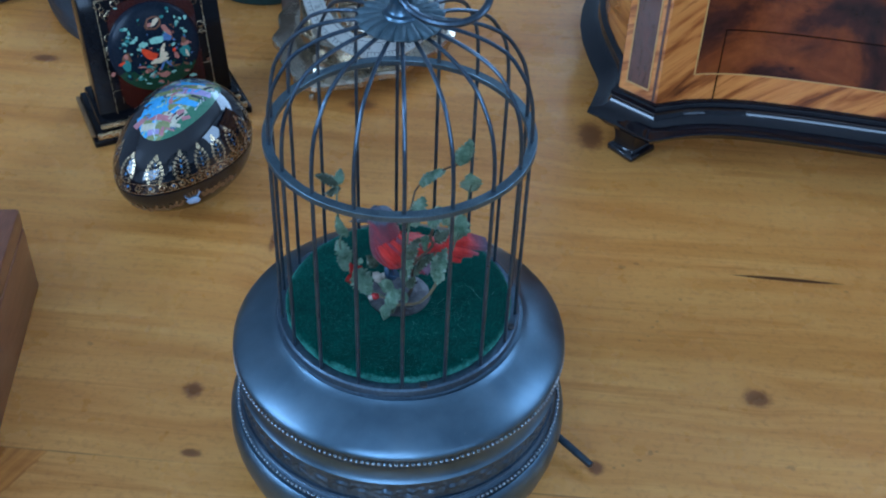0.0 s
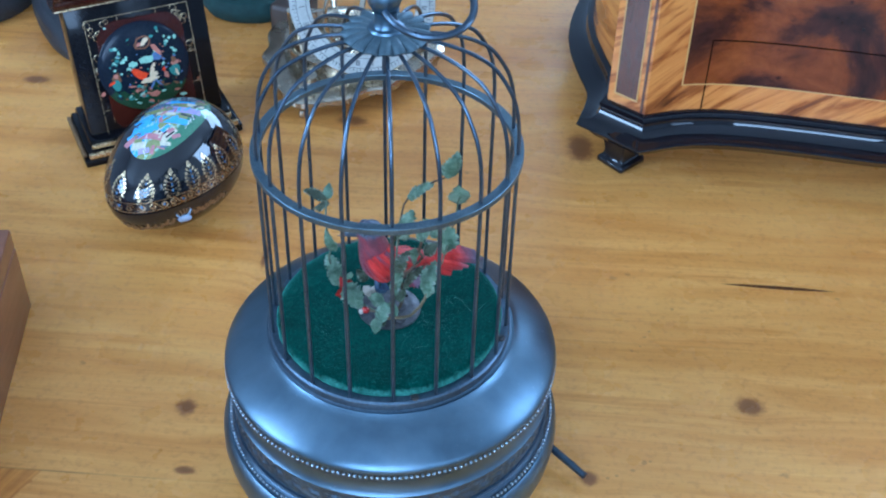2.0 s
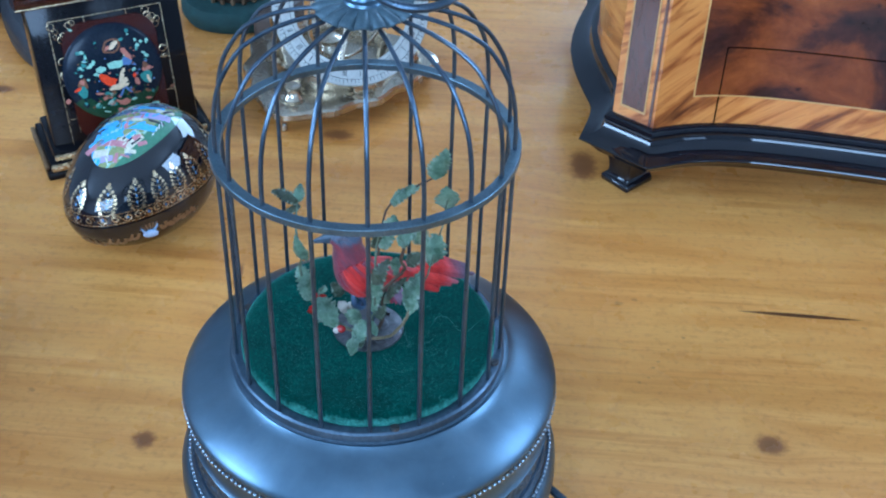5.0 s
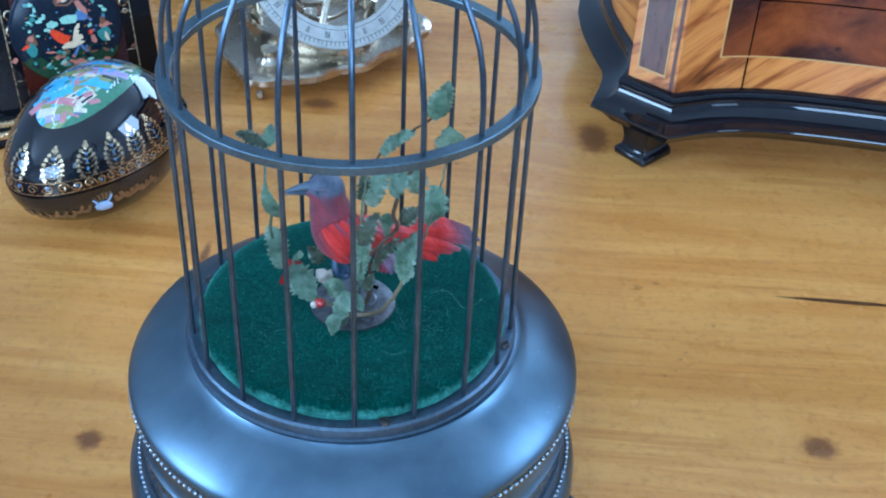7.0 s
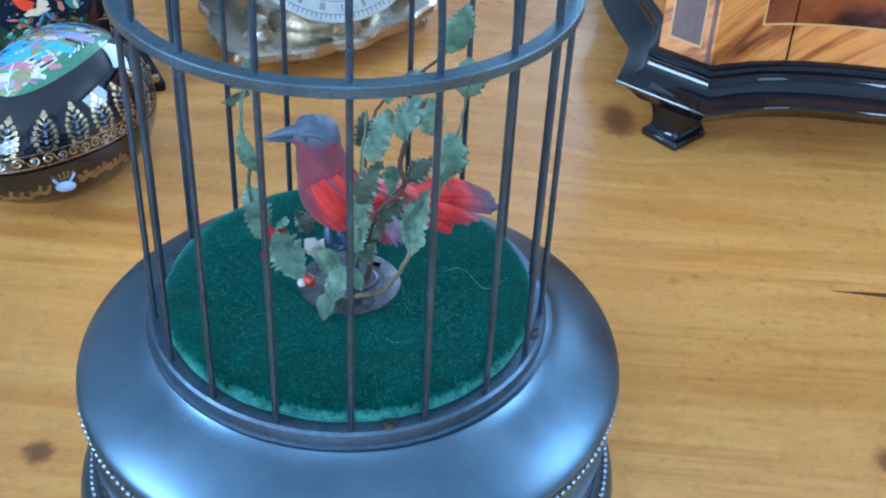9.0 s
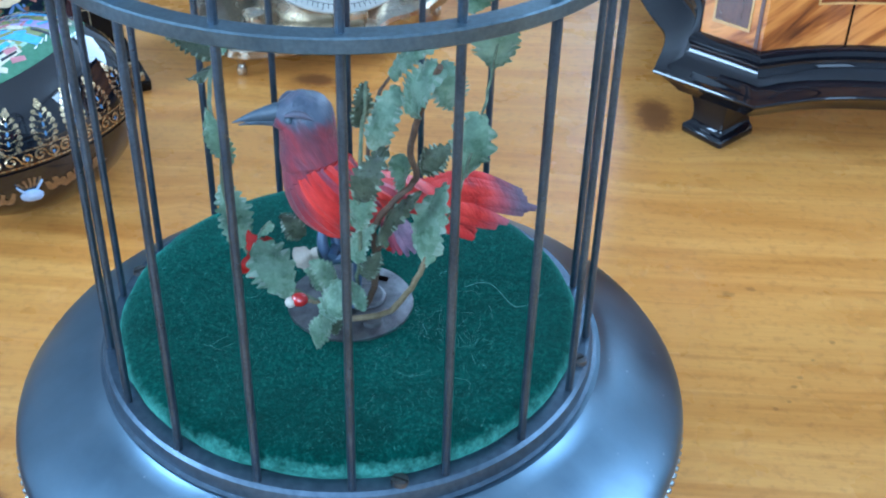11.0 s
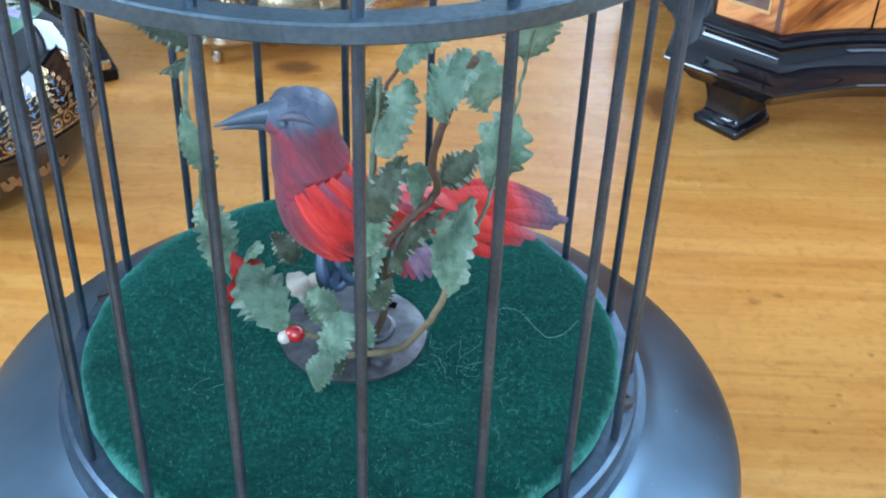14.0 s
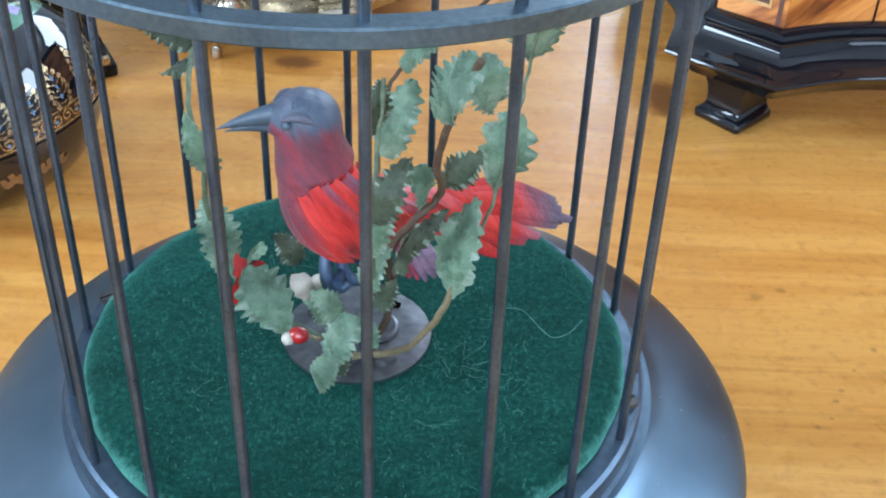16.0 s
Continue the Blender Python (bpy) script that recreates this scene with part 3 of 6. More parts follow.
part("bead_band", bead_row(0.0806, 0.0760, 200, 0.00098), None, cage, "string of tiny bright metal beads", kind="stuff")
part("bead_band", bead_row(0.0811, 0.0418, 204, 0.00098), None, cage, "string of tiny bright metal beads", kind="stuff")


def pad_wave(r, z, a):
    k = 1.0 if r < 0.046 else 1.0 - 0.006 * (0.5 + 0.5 * math.cos(18 * (a - radians(-82.1)))) ** 3
    lump = 0.00018 * math.sin(3 * a + 40 * r) + 0.00012 * math.sin(7 * a - 90 * r)
    return r * k, z + lump


felt_profile = [(0.0522, 0.0990), (0.0534, 0.0996), (0.0539, 0.1006), (0.0538, 0.1018), (0.0531, 0.1029), (0.0517, 0.1038), (0.0498, 0.1043), (0.0465, 0.1044),
                (0.038, 0.1041), (0.030, 0.1037), (0.022, 0.1034), (0.014, 0.1034), (0.006, 0.1034), (0.001, 0.1034)]
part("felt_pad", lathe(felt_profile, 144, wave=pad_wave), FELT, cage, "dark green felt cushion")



def nap_mat():
    k = Mat("felt_fibre")
    geo = k.t.nodes.new("ShaderNodeNewGeometry")
    col = k.ramp(geo.outputs["Random Per Island"], (0.0, (0.002, 0.022, 0.016)), (0.55, (0.007, 0.058, 0.043)), (0.86, (0.030, 0.135, 0.105)), (1.0, (0.10, 0.27, 0.22)))
    k.put(Base_Color=col, Roughness=0.85, Specular_IOR_Level=0.2)
    return k.m


NAP = nap_mat()
# nap of the felt: short fibres standing on the pad
rng = random.Random(7)
nv, nf = [], []
for i in range(26000):
    r, a = 0.0536 * math.sqrt(rng.random()), rng.uniform(0, 2 * math.pi)
    if r < 0.0145:
        continue
    u = max(0.0, (r - 0.0485) / 0.0053)
    z = 0.1033 + 0.0010 * min(1, r / 0.045) - 0.0036 * u * u
    b = rng.uniform(0, 2 * math.pi)
    w, h = rng.uniform(0.00004, 0.00009), rng.uniform(0.0004, 0.0010)
    dx, dy = math.cos(b), math.sin(b)
    out = 0.0007 * u
    lx, ly = rng.gauss(0, 0.0005) + out * math.cos(a), rng.gauss(0, 0.0005) + out * math.sin(a)
    x, y = r * math.cos(a), r * math.sin(a)
    k = len(nv)
    nv += [(x - dx * w, y - dy * w, z), (x + dx * w, y + dy * w, z), (x + lx, y + ly, z + h * (1 - 0.6 * min(1, u)))]
    nf.append((k, k + 1, k + 2))
nap = bpy.data.meshes.new("felt_nap")
nap.from_pydata(nv, [], nf)
nap.materials.append(NAP)
part("felt_nap", nap, None, cage, "short fuzzy nap of the green felt", kind="stuff")


def lint(n):
    """Loose pale threads lying on the felt."""
    bm = bmesh.new()
    g = random.Random(21)
    for i in range(n):
        if i % 3:
            x, y = g.gauss(0.021, 0.008), g.gauss(-0.010, 0.008)
        else:
            x, y = g.uniform(-0.035, 0.04), g.uniform(-0.04, 0.03)
        if math.hypot(x, y) < 0.016:
            x += 0.014
        a = g.uniform(0, 6.3)
        p = [Vector((x, y, 0.1040))]
        for s in range(6):
            a += g.gauss(0, 0.55)
            p.append(p[-1] + Vector((math.cos(a), math.sin(a), 0)) * g.uniform(0.0006, 0.0016))
            p[-1].z = 0.1039 + g.uniform(0, 0.0006)
        tube(smooth_path(p, 2), g.uniform(0.000012, 0.000024), 3, bm, False)
    # one long hair trailing to the rim
    hair = [mm(26.8, 7.8, 104.3), mm(30.5, 9.4, 104.6), mm(33.6, 8.6, 104.5), mm(37.0, 3.6, 104.3), mm(39.3, 0.9, 104.5), mm(42.6, 2.4, 104.6), mm(45.6, 6.9, 104.6)]
    tube(smooth_path(hair, 5), 0.00004, 4, bm, False)
    return bm


LINT = speckled("pale_lint", (0.12, 0.32, 0.27), (0.25, 0.45, 0.40), 200, (0.7, 0.9), 0.0, 0.0)
part("lint_threads", lint(46), LINT, cage, "loose pale threads on the felt", kind="stuff")

# mounting plate in the middle of the felt, with slotted screws
plate = part("mounting_plate", lathe([(0.0148, 0.1033), (0.0149, 0.1036), (0.0148, 0.1041), (0.0144, 0.1043), (0.0100, 0.1044), (0.0060, 0.1044), (0.0030, 0.1045), (0.0005, 0.1045)], 64), PLATE_METAL, cage, "round dull grey metal plate")


def screw(x, y, z, r=0.0018, turn=0.6, parent=cage):
    """A slotted round-head screw."""
    bm = bmesh.new()
    c, s = math.cos(turn), math.sin(turn)
    for side in (-1, 1):
        ring = []
        for i in range(9):
            a = math.pi * i / 8
            u, v = r * math.cos(a), side * (0.00028 + (r - 0.0003) * math.sin(a))
            ring.append((x + u * c - v * s, y + u * s + v * c))
        if side < 0:
            ring = ring[::-1]
        lo = [bm.verts.new((px, py, z)) for px, py in ring]
        hi = [bm.verts.new((x + (px - x) * 0.9, y + (py - y) * 0.9, z + 0.0011)) for px, py in ring]
        for i in range(9):
            j = (i + 1) % 9
            bm.faces.new((lo[i], lo[j], hi[j], hi[i]))
        bm.faces.new(hi)
    lathe([(r * 0.98, z), (r * 0.98, z + 0.0004), (r * 0.5, z + 0.0005)], 16, bm, (x, y))
    return part("screw", bm, SCREW_METAL, parent, smooth=30)


for degrees in (-72, -12, 108, 168):
    a = radians(degrees)
    screw(0.0554 * math.cos(a), 0.0554 * math.sin(a), 0.0994, 0.0019, a + 0.9)
screw(0.0062, -0.0080, 0.1043, 0.0024, 0.25)
screw(-0.0090, 0.0050, 0.1043, 0.0019, 2.0)
part("boss", lathe([(0.0046, 0.1043), (0.0048, 0.1046), (0.0046, 0.1051), (0.0040, 0.1053), (0.0030, 0.1050), (0.0005, 0.1049)], 40, centre=(0.0036, 0.0012)), PLATE_METAL, cage, "raised round boss on the plate")
# thin black block on the plate stands in for the slot's inner shade
part("slot", block((-0.0025, -0.0008, 0.1044), (0.0025, 0.0008, 0.1047), 0.0001, m=Matrix.Translation((0.0056, 0.0090, 0)) @ Matrix.Rotation(radians(-14), 4, "Z")), GAP, cage, "black inlay standing in for a shaded slot")

# eighteen upright wires that bend in to the dome
arch = [(R, 0.0985), (R, 0.130), (R, 0.165), (R, 0.200), (0.0556, 0.212), (0.0543, 0.2215), (0.0515, 0.2300), (0.0450, 0.2402), (0.0385, 0.2452),
        (0.0310, 0.2486), (0.0225, 0.2510), (0.0140, 0.2522)]
for i in range(18):
    a = radians(7.9 - 90 + 20 * i)
    g = random.Random(i)
    lean = g.gauss(0, 0.0035)
    pts = [(r * math.cos(a + lean * min(1, (z - 0.1) * 9)), r * math.sin(a + lean * min(1, (z - 0.1) * 9)), z) for r, z in arch]
    part("wire", tube(smooth_path(pts, 5), 0.00086, 10), WIRE, cage)
part("hoop", lathe([(0.0543, 0.1974), (0.0582, 0.1973), (0.0585, 0.1976), (0.0585, 0.1999), (0.0582, 0.2002), (0.0544, 0.2001), (0.0542, 0.1998)], 144, closed=True), HOOP, cage, "flat dark metal hoop round the wires")


def petals(r, z, a):
    k = (r - 0.007) / 0.0105
    lobe = abs(math.cos(8.5 * a)) ** 0.55
    return r * (1 + 0.17 * k * (lobe - 0.7)), z + 0.0026 * k * (lobe - 0.5)


cap = [(0.0050, 0.2562), (0.0080, 0.2564), (0.0110, 0.2561), (0.0138, 0.2554), (0.0160, 0.2546), (0.0174, 0.2537), (0.0173, 0.2530), (0.0160, 0.2538), (0.0135, 0.2545), (0.0095, 0.2551), (0.0050, 0.2552)]
part("scalloped_cap", lathe(cap, 216, wave=petals, closed=True), CAP, cage, "scalloped flower-shaped metal cap", 50)
neck = [(0.0030, 0.2556), (0.0070, 0.2556), (0.0074, 0.2564), (0.0069, 0.2573), (0.0054, 0.2578), (0.0047, 0.2590), (0.0045, 0.2620), (0.0047, 0.2640), (0.0055, 0.2650), (0.0030, 0.2654)]
part("finial_neck", lathe(neck, 48), PEWTER, cage)
part("finial_ball", ball((-0.0005, 0, 0.2702), 0.0070, u=32, v=20), PEWTER, cage, "round pewter ball")


def hoop_path(centre, radius, n, x_axis, y_axis):
    x_axis, y_axis = Vector(x_axis).normalized(), Vector(y_axis)
    y_axis = (y_axis - x_axis * y_axis.dot(x_axis)).normalized()
    return [Vector(centre) + radius * (math.cos(2 * math.pi * i / n) * x_axis + math.sin(2 * math.pi * i / n) * y_axis) for i in range(n)]


part("hanging_ring", tube(hoop_path((0.0165, 0.0030, 0.2668), 0.0182, 48, (1, -0.12, -0.16), (0, 1, 0.30)), 0.00155, 10, closed=True), WIRE, cage, "thick dark wire hanging ring")
# stop lever
lever = tube([(0.070, 0.0120, 0.0130), (0.086, -0.0005, 0.0098), (0.096, -0.0085, 0.0076), (0.1015, -0.0128, 0.0062), (0.1025, -0.0136, 0.0060)], lambda t: 0.0021 - 0.0003 * t, 10)
part("stop_lever", lever, WIRE, cage, "short dark metal start lever")

# ---------------------------------------------------------------- artificial sprig in the cage
sprig = thing("artificial_plant", (0, 0, 0.1043), "faded cloth leaves and red berries wired on stems", "plant")


def stem(pts, r0, r1, material):
    pts = smooth_path([mm(*p) for p in pts], 5)
    g = random.Random(len(pts))
    pts = [p + Vector((g.gauss(0, 1), g.gauss(0, 1), g.gauss(0, 1))) * 0.00012 for p in pts]
    part("stem", tube(pts, lambda t: 0.001 * (r0 + (r1 - r0) * t), 8), material, sprig)


leaf_count = [0]


def leaf(base, tip, width, material=None, fold=0.25, curl=0.12, facing=(0.05, -0.65, 0.75), twist=0.0, teeth=9, belly=0.82):
    """A pinked cloth leaf from its stalk end to its tip, widths in mm; belly moves the widest place."""
    leaf_count[0] += 1
    g = random.Random(leaf_count[0] * 13)
    a, b = mm(*base), mm(*tip)
    d = b - a
    length = d.length
    d.normalize()
    nrm = Vector(facing) + Vector((g.gauss(0, 0.38), g.gauss(0, 0.28), g.gauss(0, 0.28)))
    nrm = (nrm - d * nrm.dot(d)).normalized()
    nrm = Matrix.Rotation(twist, 3, d) @ nrm
    side = d.cross(nrm)
    w = 0.001 * width * 0.46
    n = teeth * 4
    phase, bite = g.uniform(0, 6.3), [g.uniform(0.5, 1.5) for _ in range(2 * teeth + 4)]
    rows = []
    bm = bmesh.new()
    for i in range(n + 1):
        t = i / n
        half = w * max(0.0, math.sin(math.pi * min(1, t * 0.955 + 0.03) ** belly)) ** 0.72
        row = []
        for s in (-1, -0.66, -0.33, 0, 0.33, 0.66, 1):
            place = t * teeth + (0.5 if s > 0 else 0.0)
            saw = abs((place % 1.0) - 0.62) / 0.62
            deep = bite[int(place) + (teeth if s > 0 else 0)] * (0.13 + 0.26 * max(0.0, t - 0.35))
            hw = half * (1 + deep * (1 - 2 * saw) + g.gauss(0, 0.018) if abs(s) == 1 else 1)
            wav = 0.22 * w * math.sin(6 * t + 2.1 * s + phase) * abs(s) + 0.10 * w * math.sin(15 * t + 4 * s + 2 * phase) * s * s
            vein = 0.035 * w * math.cos(2 * math.pi * (t * 6 - abs(s) * 1.2)) * (1 - abs(abs(s) - 0.5)) - (0.06 * w if s == 0 else 0)
            mid = a + d * length * t + nrm * length * (curl * math.sin(math.pi * t) - 0.5 * curl * t * t)
            row.append(bm.verts.new(mid + side * hw * s + nrm * (-fold * abs(s) * half + wav + vein) - d * (0.10 * w * (1 - abs(s)) if t == 1 else 0)))
        rows.append(row)
    for p, q in zip(rows, rows[1:]):
        for i in range(6):
            f = bm.faces.new((p[i], p[i + 1], q[i + 1], q[i]))
            # a scatter of edge faces takes the paler, painted-glint colour
            if i in (0, 5) and g.random() < 0.28:
                f.material_index = 1
    bmesh.ops.solidify(bm, geom=bm.faces[:], thickness=0.00014)
    edge_mat = LEAF_EDGE_GLINT if material in (None, LEAF, LEAF_DARK) else material
    return part("leaf", bm, [material or LEAF, edge_mat], sprig, smooth=40)


stem([(4, -3, 104.5), (7.4, -8, 119), (7.2, -12, 133), (11.8, -14, 142), (16.3, -12, 147), (15.7, -20, 158), (18.2, -26, 171), (21.9, -31.5, 183)], 0.8, 0.65, STEM)
stem([(-2, -9, 105.5), (3.8, -10, 107), (10.9, -13, 112), (17.0, -18, 125), (20.0, -17, 133)], 0.75, 0.6, STEM_TAN)
stem([(20.0, -17, 133), (24.4, -9, 140), (27.6, -3, 150), (30.0, 4, 160), (31.5, 3, 172)], 0.38, 0.3, STEM_GREEN)
stem([(3, 2, 128), (3.5, 10, 140), (4, 20, 146), (6, 28, 148.5), (17, 27, 159.5), (24.5, 14.5, 173)], 0.5, 0.4, STEM)
stem([(-4, -5, 104.5), (-9, -7, 110), (-17, -5, 113), (-23.8, -2, 119), (-27.4, -2, 134), (-24.5, -12, 150), (-26.5, -10, 161), (-28.5, 4, 164)], 0.6, 0.45, STEM_GREEN)
stem([(-2, -6, 105), (-4, -10, 110), (-6.5, -11.5, 112), (-10, -12, 112.4)], 0.5, 0.4, STEM_TAN)
stem([(2, -4, 105), (3, -9, 118), (4.5, -14, 128), (5.2, -20, 145), (6.2, -21, 162), (7, -20, 173)], 0.5, 0.4, STEM_GREEN)
stem([(7.4, -10, 121), (9, -13, 131), (12.5, -15, 139)], 0.5, 0.4, STEM)

leaf((21.7, -30, 182.5), (15.4, -28, 170.6), 9.8, teeth=12, fold=0.1)
leaf((21.7, -30, 182.5), (24.6, -27, 171.8), 7.6, teeth=12, fold=0.1)
leaf((32.3, 2, 177), (29.8, 8, 162), 10.5, fold=0.3)
leaf((24.3, 14.2, 173), (30.2, 15.5, 186), 9.5, facing=(0.1, -0.9, 0.3))
leaf((6.5, 27, 149.5), (17.6, 26, 161), 7.0, fold=0.3)
leaf((25.6, -2, 141), (28.7, -3, 157.5), 10.5, fold=0.3, belly=1.45, teeth=5)
leaf((16.6, -8, 146.2), (23.0, -9, 153.2), 6.8, LEAF_DARK)
leaf((12.3, -13, 153), (13.6, -12, 142.5), 6.0)
leaf((6.3, -26, 149.5), (11.0, -26, 162.0), 7.0, LEAF_DARK, curl=0.2)
leaf((5.2, 5, 142.5), (9.8, 9.5, 157), 9.0)
leaf((5.4, -20.5, 163), (6.8, -20, 172.5), 5.0, LEAF_DARK)
leaf((18.8, -17.8, 128.5), (22.0, -13.5, 147.0), 11.5, fold=0.2, belly=1.25)
leaf((8.0, -16, 132), (17.1, -17, 147), 4.8, LEAF_DARK, fold=0.6)
leaf((2.8, -14, 126), (7.2, -14, 136), 6.5)
leaf((4.0, -19, 138), (8.0, -20, 150), 6.5)
leaf((9.3, -12, 129), (12.4, -13, 140.5), 6.0)
leaf((-23.4, -5.6, 121.5), (-28.2, 1.4, 134.5), 9.0, twist=0.4)
leaf((-22, -1, 117.5), (-17.5, -3, 127.5), 7.0)
leaf((-28.5, 5, 164), (-38.5, 5, 168.5), 6.0, LEAF_DARK)
leaf((-27.6, 5, 160.8), (-35.4, 6, 157.6), 7.6, LEAF_DARK)
leaf((-28.5, 5, 163.5), (-27.5, 9, 170.0), 5.0)
leaf((-26.2, -14, 162.0), (-22.6, -13, 147.5), 5.4, belly=1.2)
leaf((-12.6, -9, 110.6), (-19.6, -8, 125.0), 11.5, fold=0.3, belly=1.3, teeth=7)
leaf((0.8, -15.5, 121.5), (-3.6, -17, 109.5), 7.8, fold=0.4, curl=0.2)
leaf((-2.2, -16.5, 112.5), (-6.2, -18, 103.6), 6.0, fold=0.3, curl=0.25)
leaf((-2.0, -14, 114.5), (-1.0, -16.5, 106.5), 5.0, LEAF_DARK, fold=0.3)
leaf((1.5, -12, 118.5), (5.6, -14, 112.0), 4.4, fold=0.4)
leaf((-1.3, -14, 119), (-5.9, -14.5, 126), 6.0)
leaf((-9.9, -4, 124.2), (-14.6, -4, 130.3), 6.0, LEAF_DARK)
leaf((-1.0, -12, 112), (3.5, -14, 118), 4.5)
leaf((-3.5, -12.5, 117), (-7.5, -13, 122.5), 5.0)
leaf((5.0, -12, 120), (8.5, -13, 128), 5.0, LEAF_DARK)

part("berry", ball(mm(-9.8, -12.0, 112.8), 0.0017, u=14, v=10, scale=(1.2, 1, 1)), BERRY, sprig, "glossy red bead berry")
part("berry", ball(mm(-11.7, -12.7, 112.4), 0.0013, u=14, v=10), PETAL_CREAM, sprig, "small white bead berry")



def petal(base, tip, width, material, **kw):
    ob = leaf(base, tip, width, material, teeth=3, **kw)
    ob.name = "petal"


petal((-20.0, -3.0, 119.0), (-22.6, -4.0, 124.6), 4.2, PETAL_RED, curl=0.35)
petal((-20.0, -3.0, 119.5), (-17.6, -4.5, 123.8), 3.6, PETAL_RED, curl=0.3)
petal((-21.5, -3.5, 119.5), (-24.6, -5.0, 113.2), 4.2, PETAL_RED, curl=0.35)
petal((-20.5, -4.0, 118.0), (-23.0, -4.0, 111.2), 3.4, PETAL_RED, curl=0.3)
petal((-6.4, -8.6, 120.4), (-11.2, -9.0, 124.2), 5.6, PETAL_CREAM, curl=0.3)
petal((-7.0, -8.2, 121.4), (-6.0, -9.6, 125.2), 3.4, PETAL_CREAM, curl=0.2)
petal((9.5, -4, 122), (8.6, -5, 127), 3.0, PETAL_RED)

# ---------------------------------------------------------------- bird figure (one plain mesh)


def bird():
    bm = bmesh.new()

    def loft(pts, slot, sides=20):
        """A rounded body along a spine of (x, y, z, radius, flattening) in mm."""
        before = set(bm.faces)
        p = [Vector(q[:3]) for q in pts]
        rows = []
        for i, q in enumerate(pts):
            d = (p[min(i + 1, len(p) - 1)] - p[max(i - 1, 0)]).normalized()
            side = Vector((-0.64, 0.77, 0.0))
            side = (side - d * side.dot(d)).normalized()
            up = d.cross(side)
            rows.append([bm.verts.new((p[i] + q[3] * (q[4] * math.cos(a) * side + math.sin(a) * up)) * 0.001) for a in (2 * math.pi * j / sides for j in range(sides))])
        for a, b in zip(rows, rows[1:]):
            for j in range(sides):
                k = (j + 1) % sides
                bm.faces.new((a[j], a[k], b[k], b[j]))
        bm.faces.new(rows[0][::-1])
        bm.faces.new(rows[-1])
        for f in set(bm.faces) - before:
            f.material_index = slot(f.calc_center_median()) if callable(slot) else slot
        return rows

    def dense(keys, n):
        out = []
        for a, b, c, d in zip([keys[0]] + keys[:-1], keys, keys[1:], keys[2:] + [keys[-1]]):
            for i in range(n):
                t = i / n
                out.append([0.5 * (2 * b[k] + (c[k] - a[k]) * t + (2 * a[k] - 5 * b[k] + 4 * c[k] - d[k]) * t * t + (3 * b[k] - a[k] - 3 * c[k] + d[k]) * t ** 3) for k in range(5)])
        out.append(list(keys[-1]))
        return out

    body = [(-6.4, -10.1, 157.0, 5.0, 0.95), (-6.2, -10.0, 154.0, 5.6, 0.97), (-5.9, -9.7, 150.0, 6.3, 0.97), (-5.2, -8.8, 144.6, 7.5, 0.97), (-3.9, -7.0, 139.4, 8.2, 0.97),
            (-1.8, -4.8, 135.8, 8.0, 0.96), (1.5, -1.5, 133.6, 7.2, 0.95), (5.5, 2.2, 132.4, 6.2, 0.95), (10.5, 5.6, 131.4, 4.8, 1.0), (16.0, 8.8, 129.6, 3.2, 1.2), (20.0, 11.0, 128.0, 1.2, 1.5)]
    spine = dense(body, 6)
    loft(spine, 0, 32)

    # round head and smooth hood; its lower edge hangs lower at the throat than at the nape
    hood = [(-6.5, -10.2, 164.3, 0.4, 1), (-6.5, -10.2, 163.9, 2.4, 1), (-6.5, -10.2, 162.7, 4.3, 0.99), (-6.5, -10.2, 160.6, 5.5, 0.98), (-6.5, -10.2, 158.0, 5.9, 0.98), (-6.4, -10.1, 155.2, 6.0, 0.98),
            (-6.1, -9.9, 152.4, 6.5, 0.98), (-5.9, -9.7, 150.4, 6.9, 0.98), (-5.8, -9.6, 149.3, 6.95, 0.98), (-5.8, -9.6, 148.9, 6.2, 0.98)]
    rows = loft(dense(hood, 4), 1, 36)
    for k, row in enumerate(rows[-14:]):
        for v in row:
            left = max(-1.0, min(1.0, (-5.8 - v.co.x * 1000) / 6.5))
            f = min(1.0, k / 9)
            v.co.z += f * (0.0014 - 0.0026 * max(0.0, left))
            v.co.x += f * f * 0.0006 * max(0.0, left)
    # the face drawn out to the beak
    face = [(-3.4, -9.0, 160.2, 1.0, 1), (-4.4, -9.4, 160.0, 3.8, 1), (-7.0, -10.4, 159.8, 5.1, 0.97), (-9.6, -11.4, 159.9, 4.4, 0.95), (-11.4, -12.1, 160.2, 3.2, 0.9), (-12.6, -12.5, 160.5, 2.3, 0.85)]
    loft(dense(face, 4), 1, 24)
    # brow ridge over each eye
    for sgn in (-1, 1):
        o = Vector((0.36, -0.93, 0)) * sgn
        path = smooth_path([Vector((-11.2, -12.0, 161.6)) + o * 3.2, Vector((-8.8, -11.1, 162.3)) + o * 4.4, Vector((-6.2, -10.1, 161.0)) + o * 5.2], 5)
        loft([(q.x, q.y, q.z, 0.25 + 0.55 * math.sin(math.pi * i / 10), 1.0) for i, q in enumerate(path)], 2, 8)

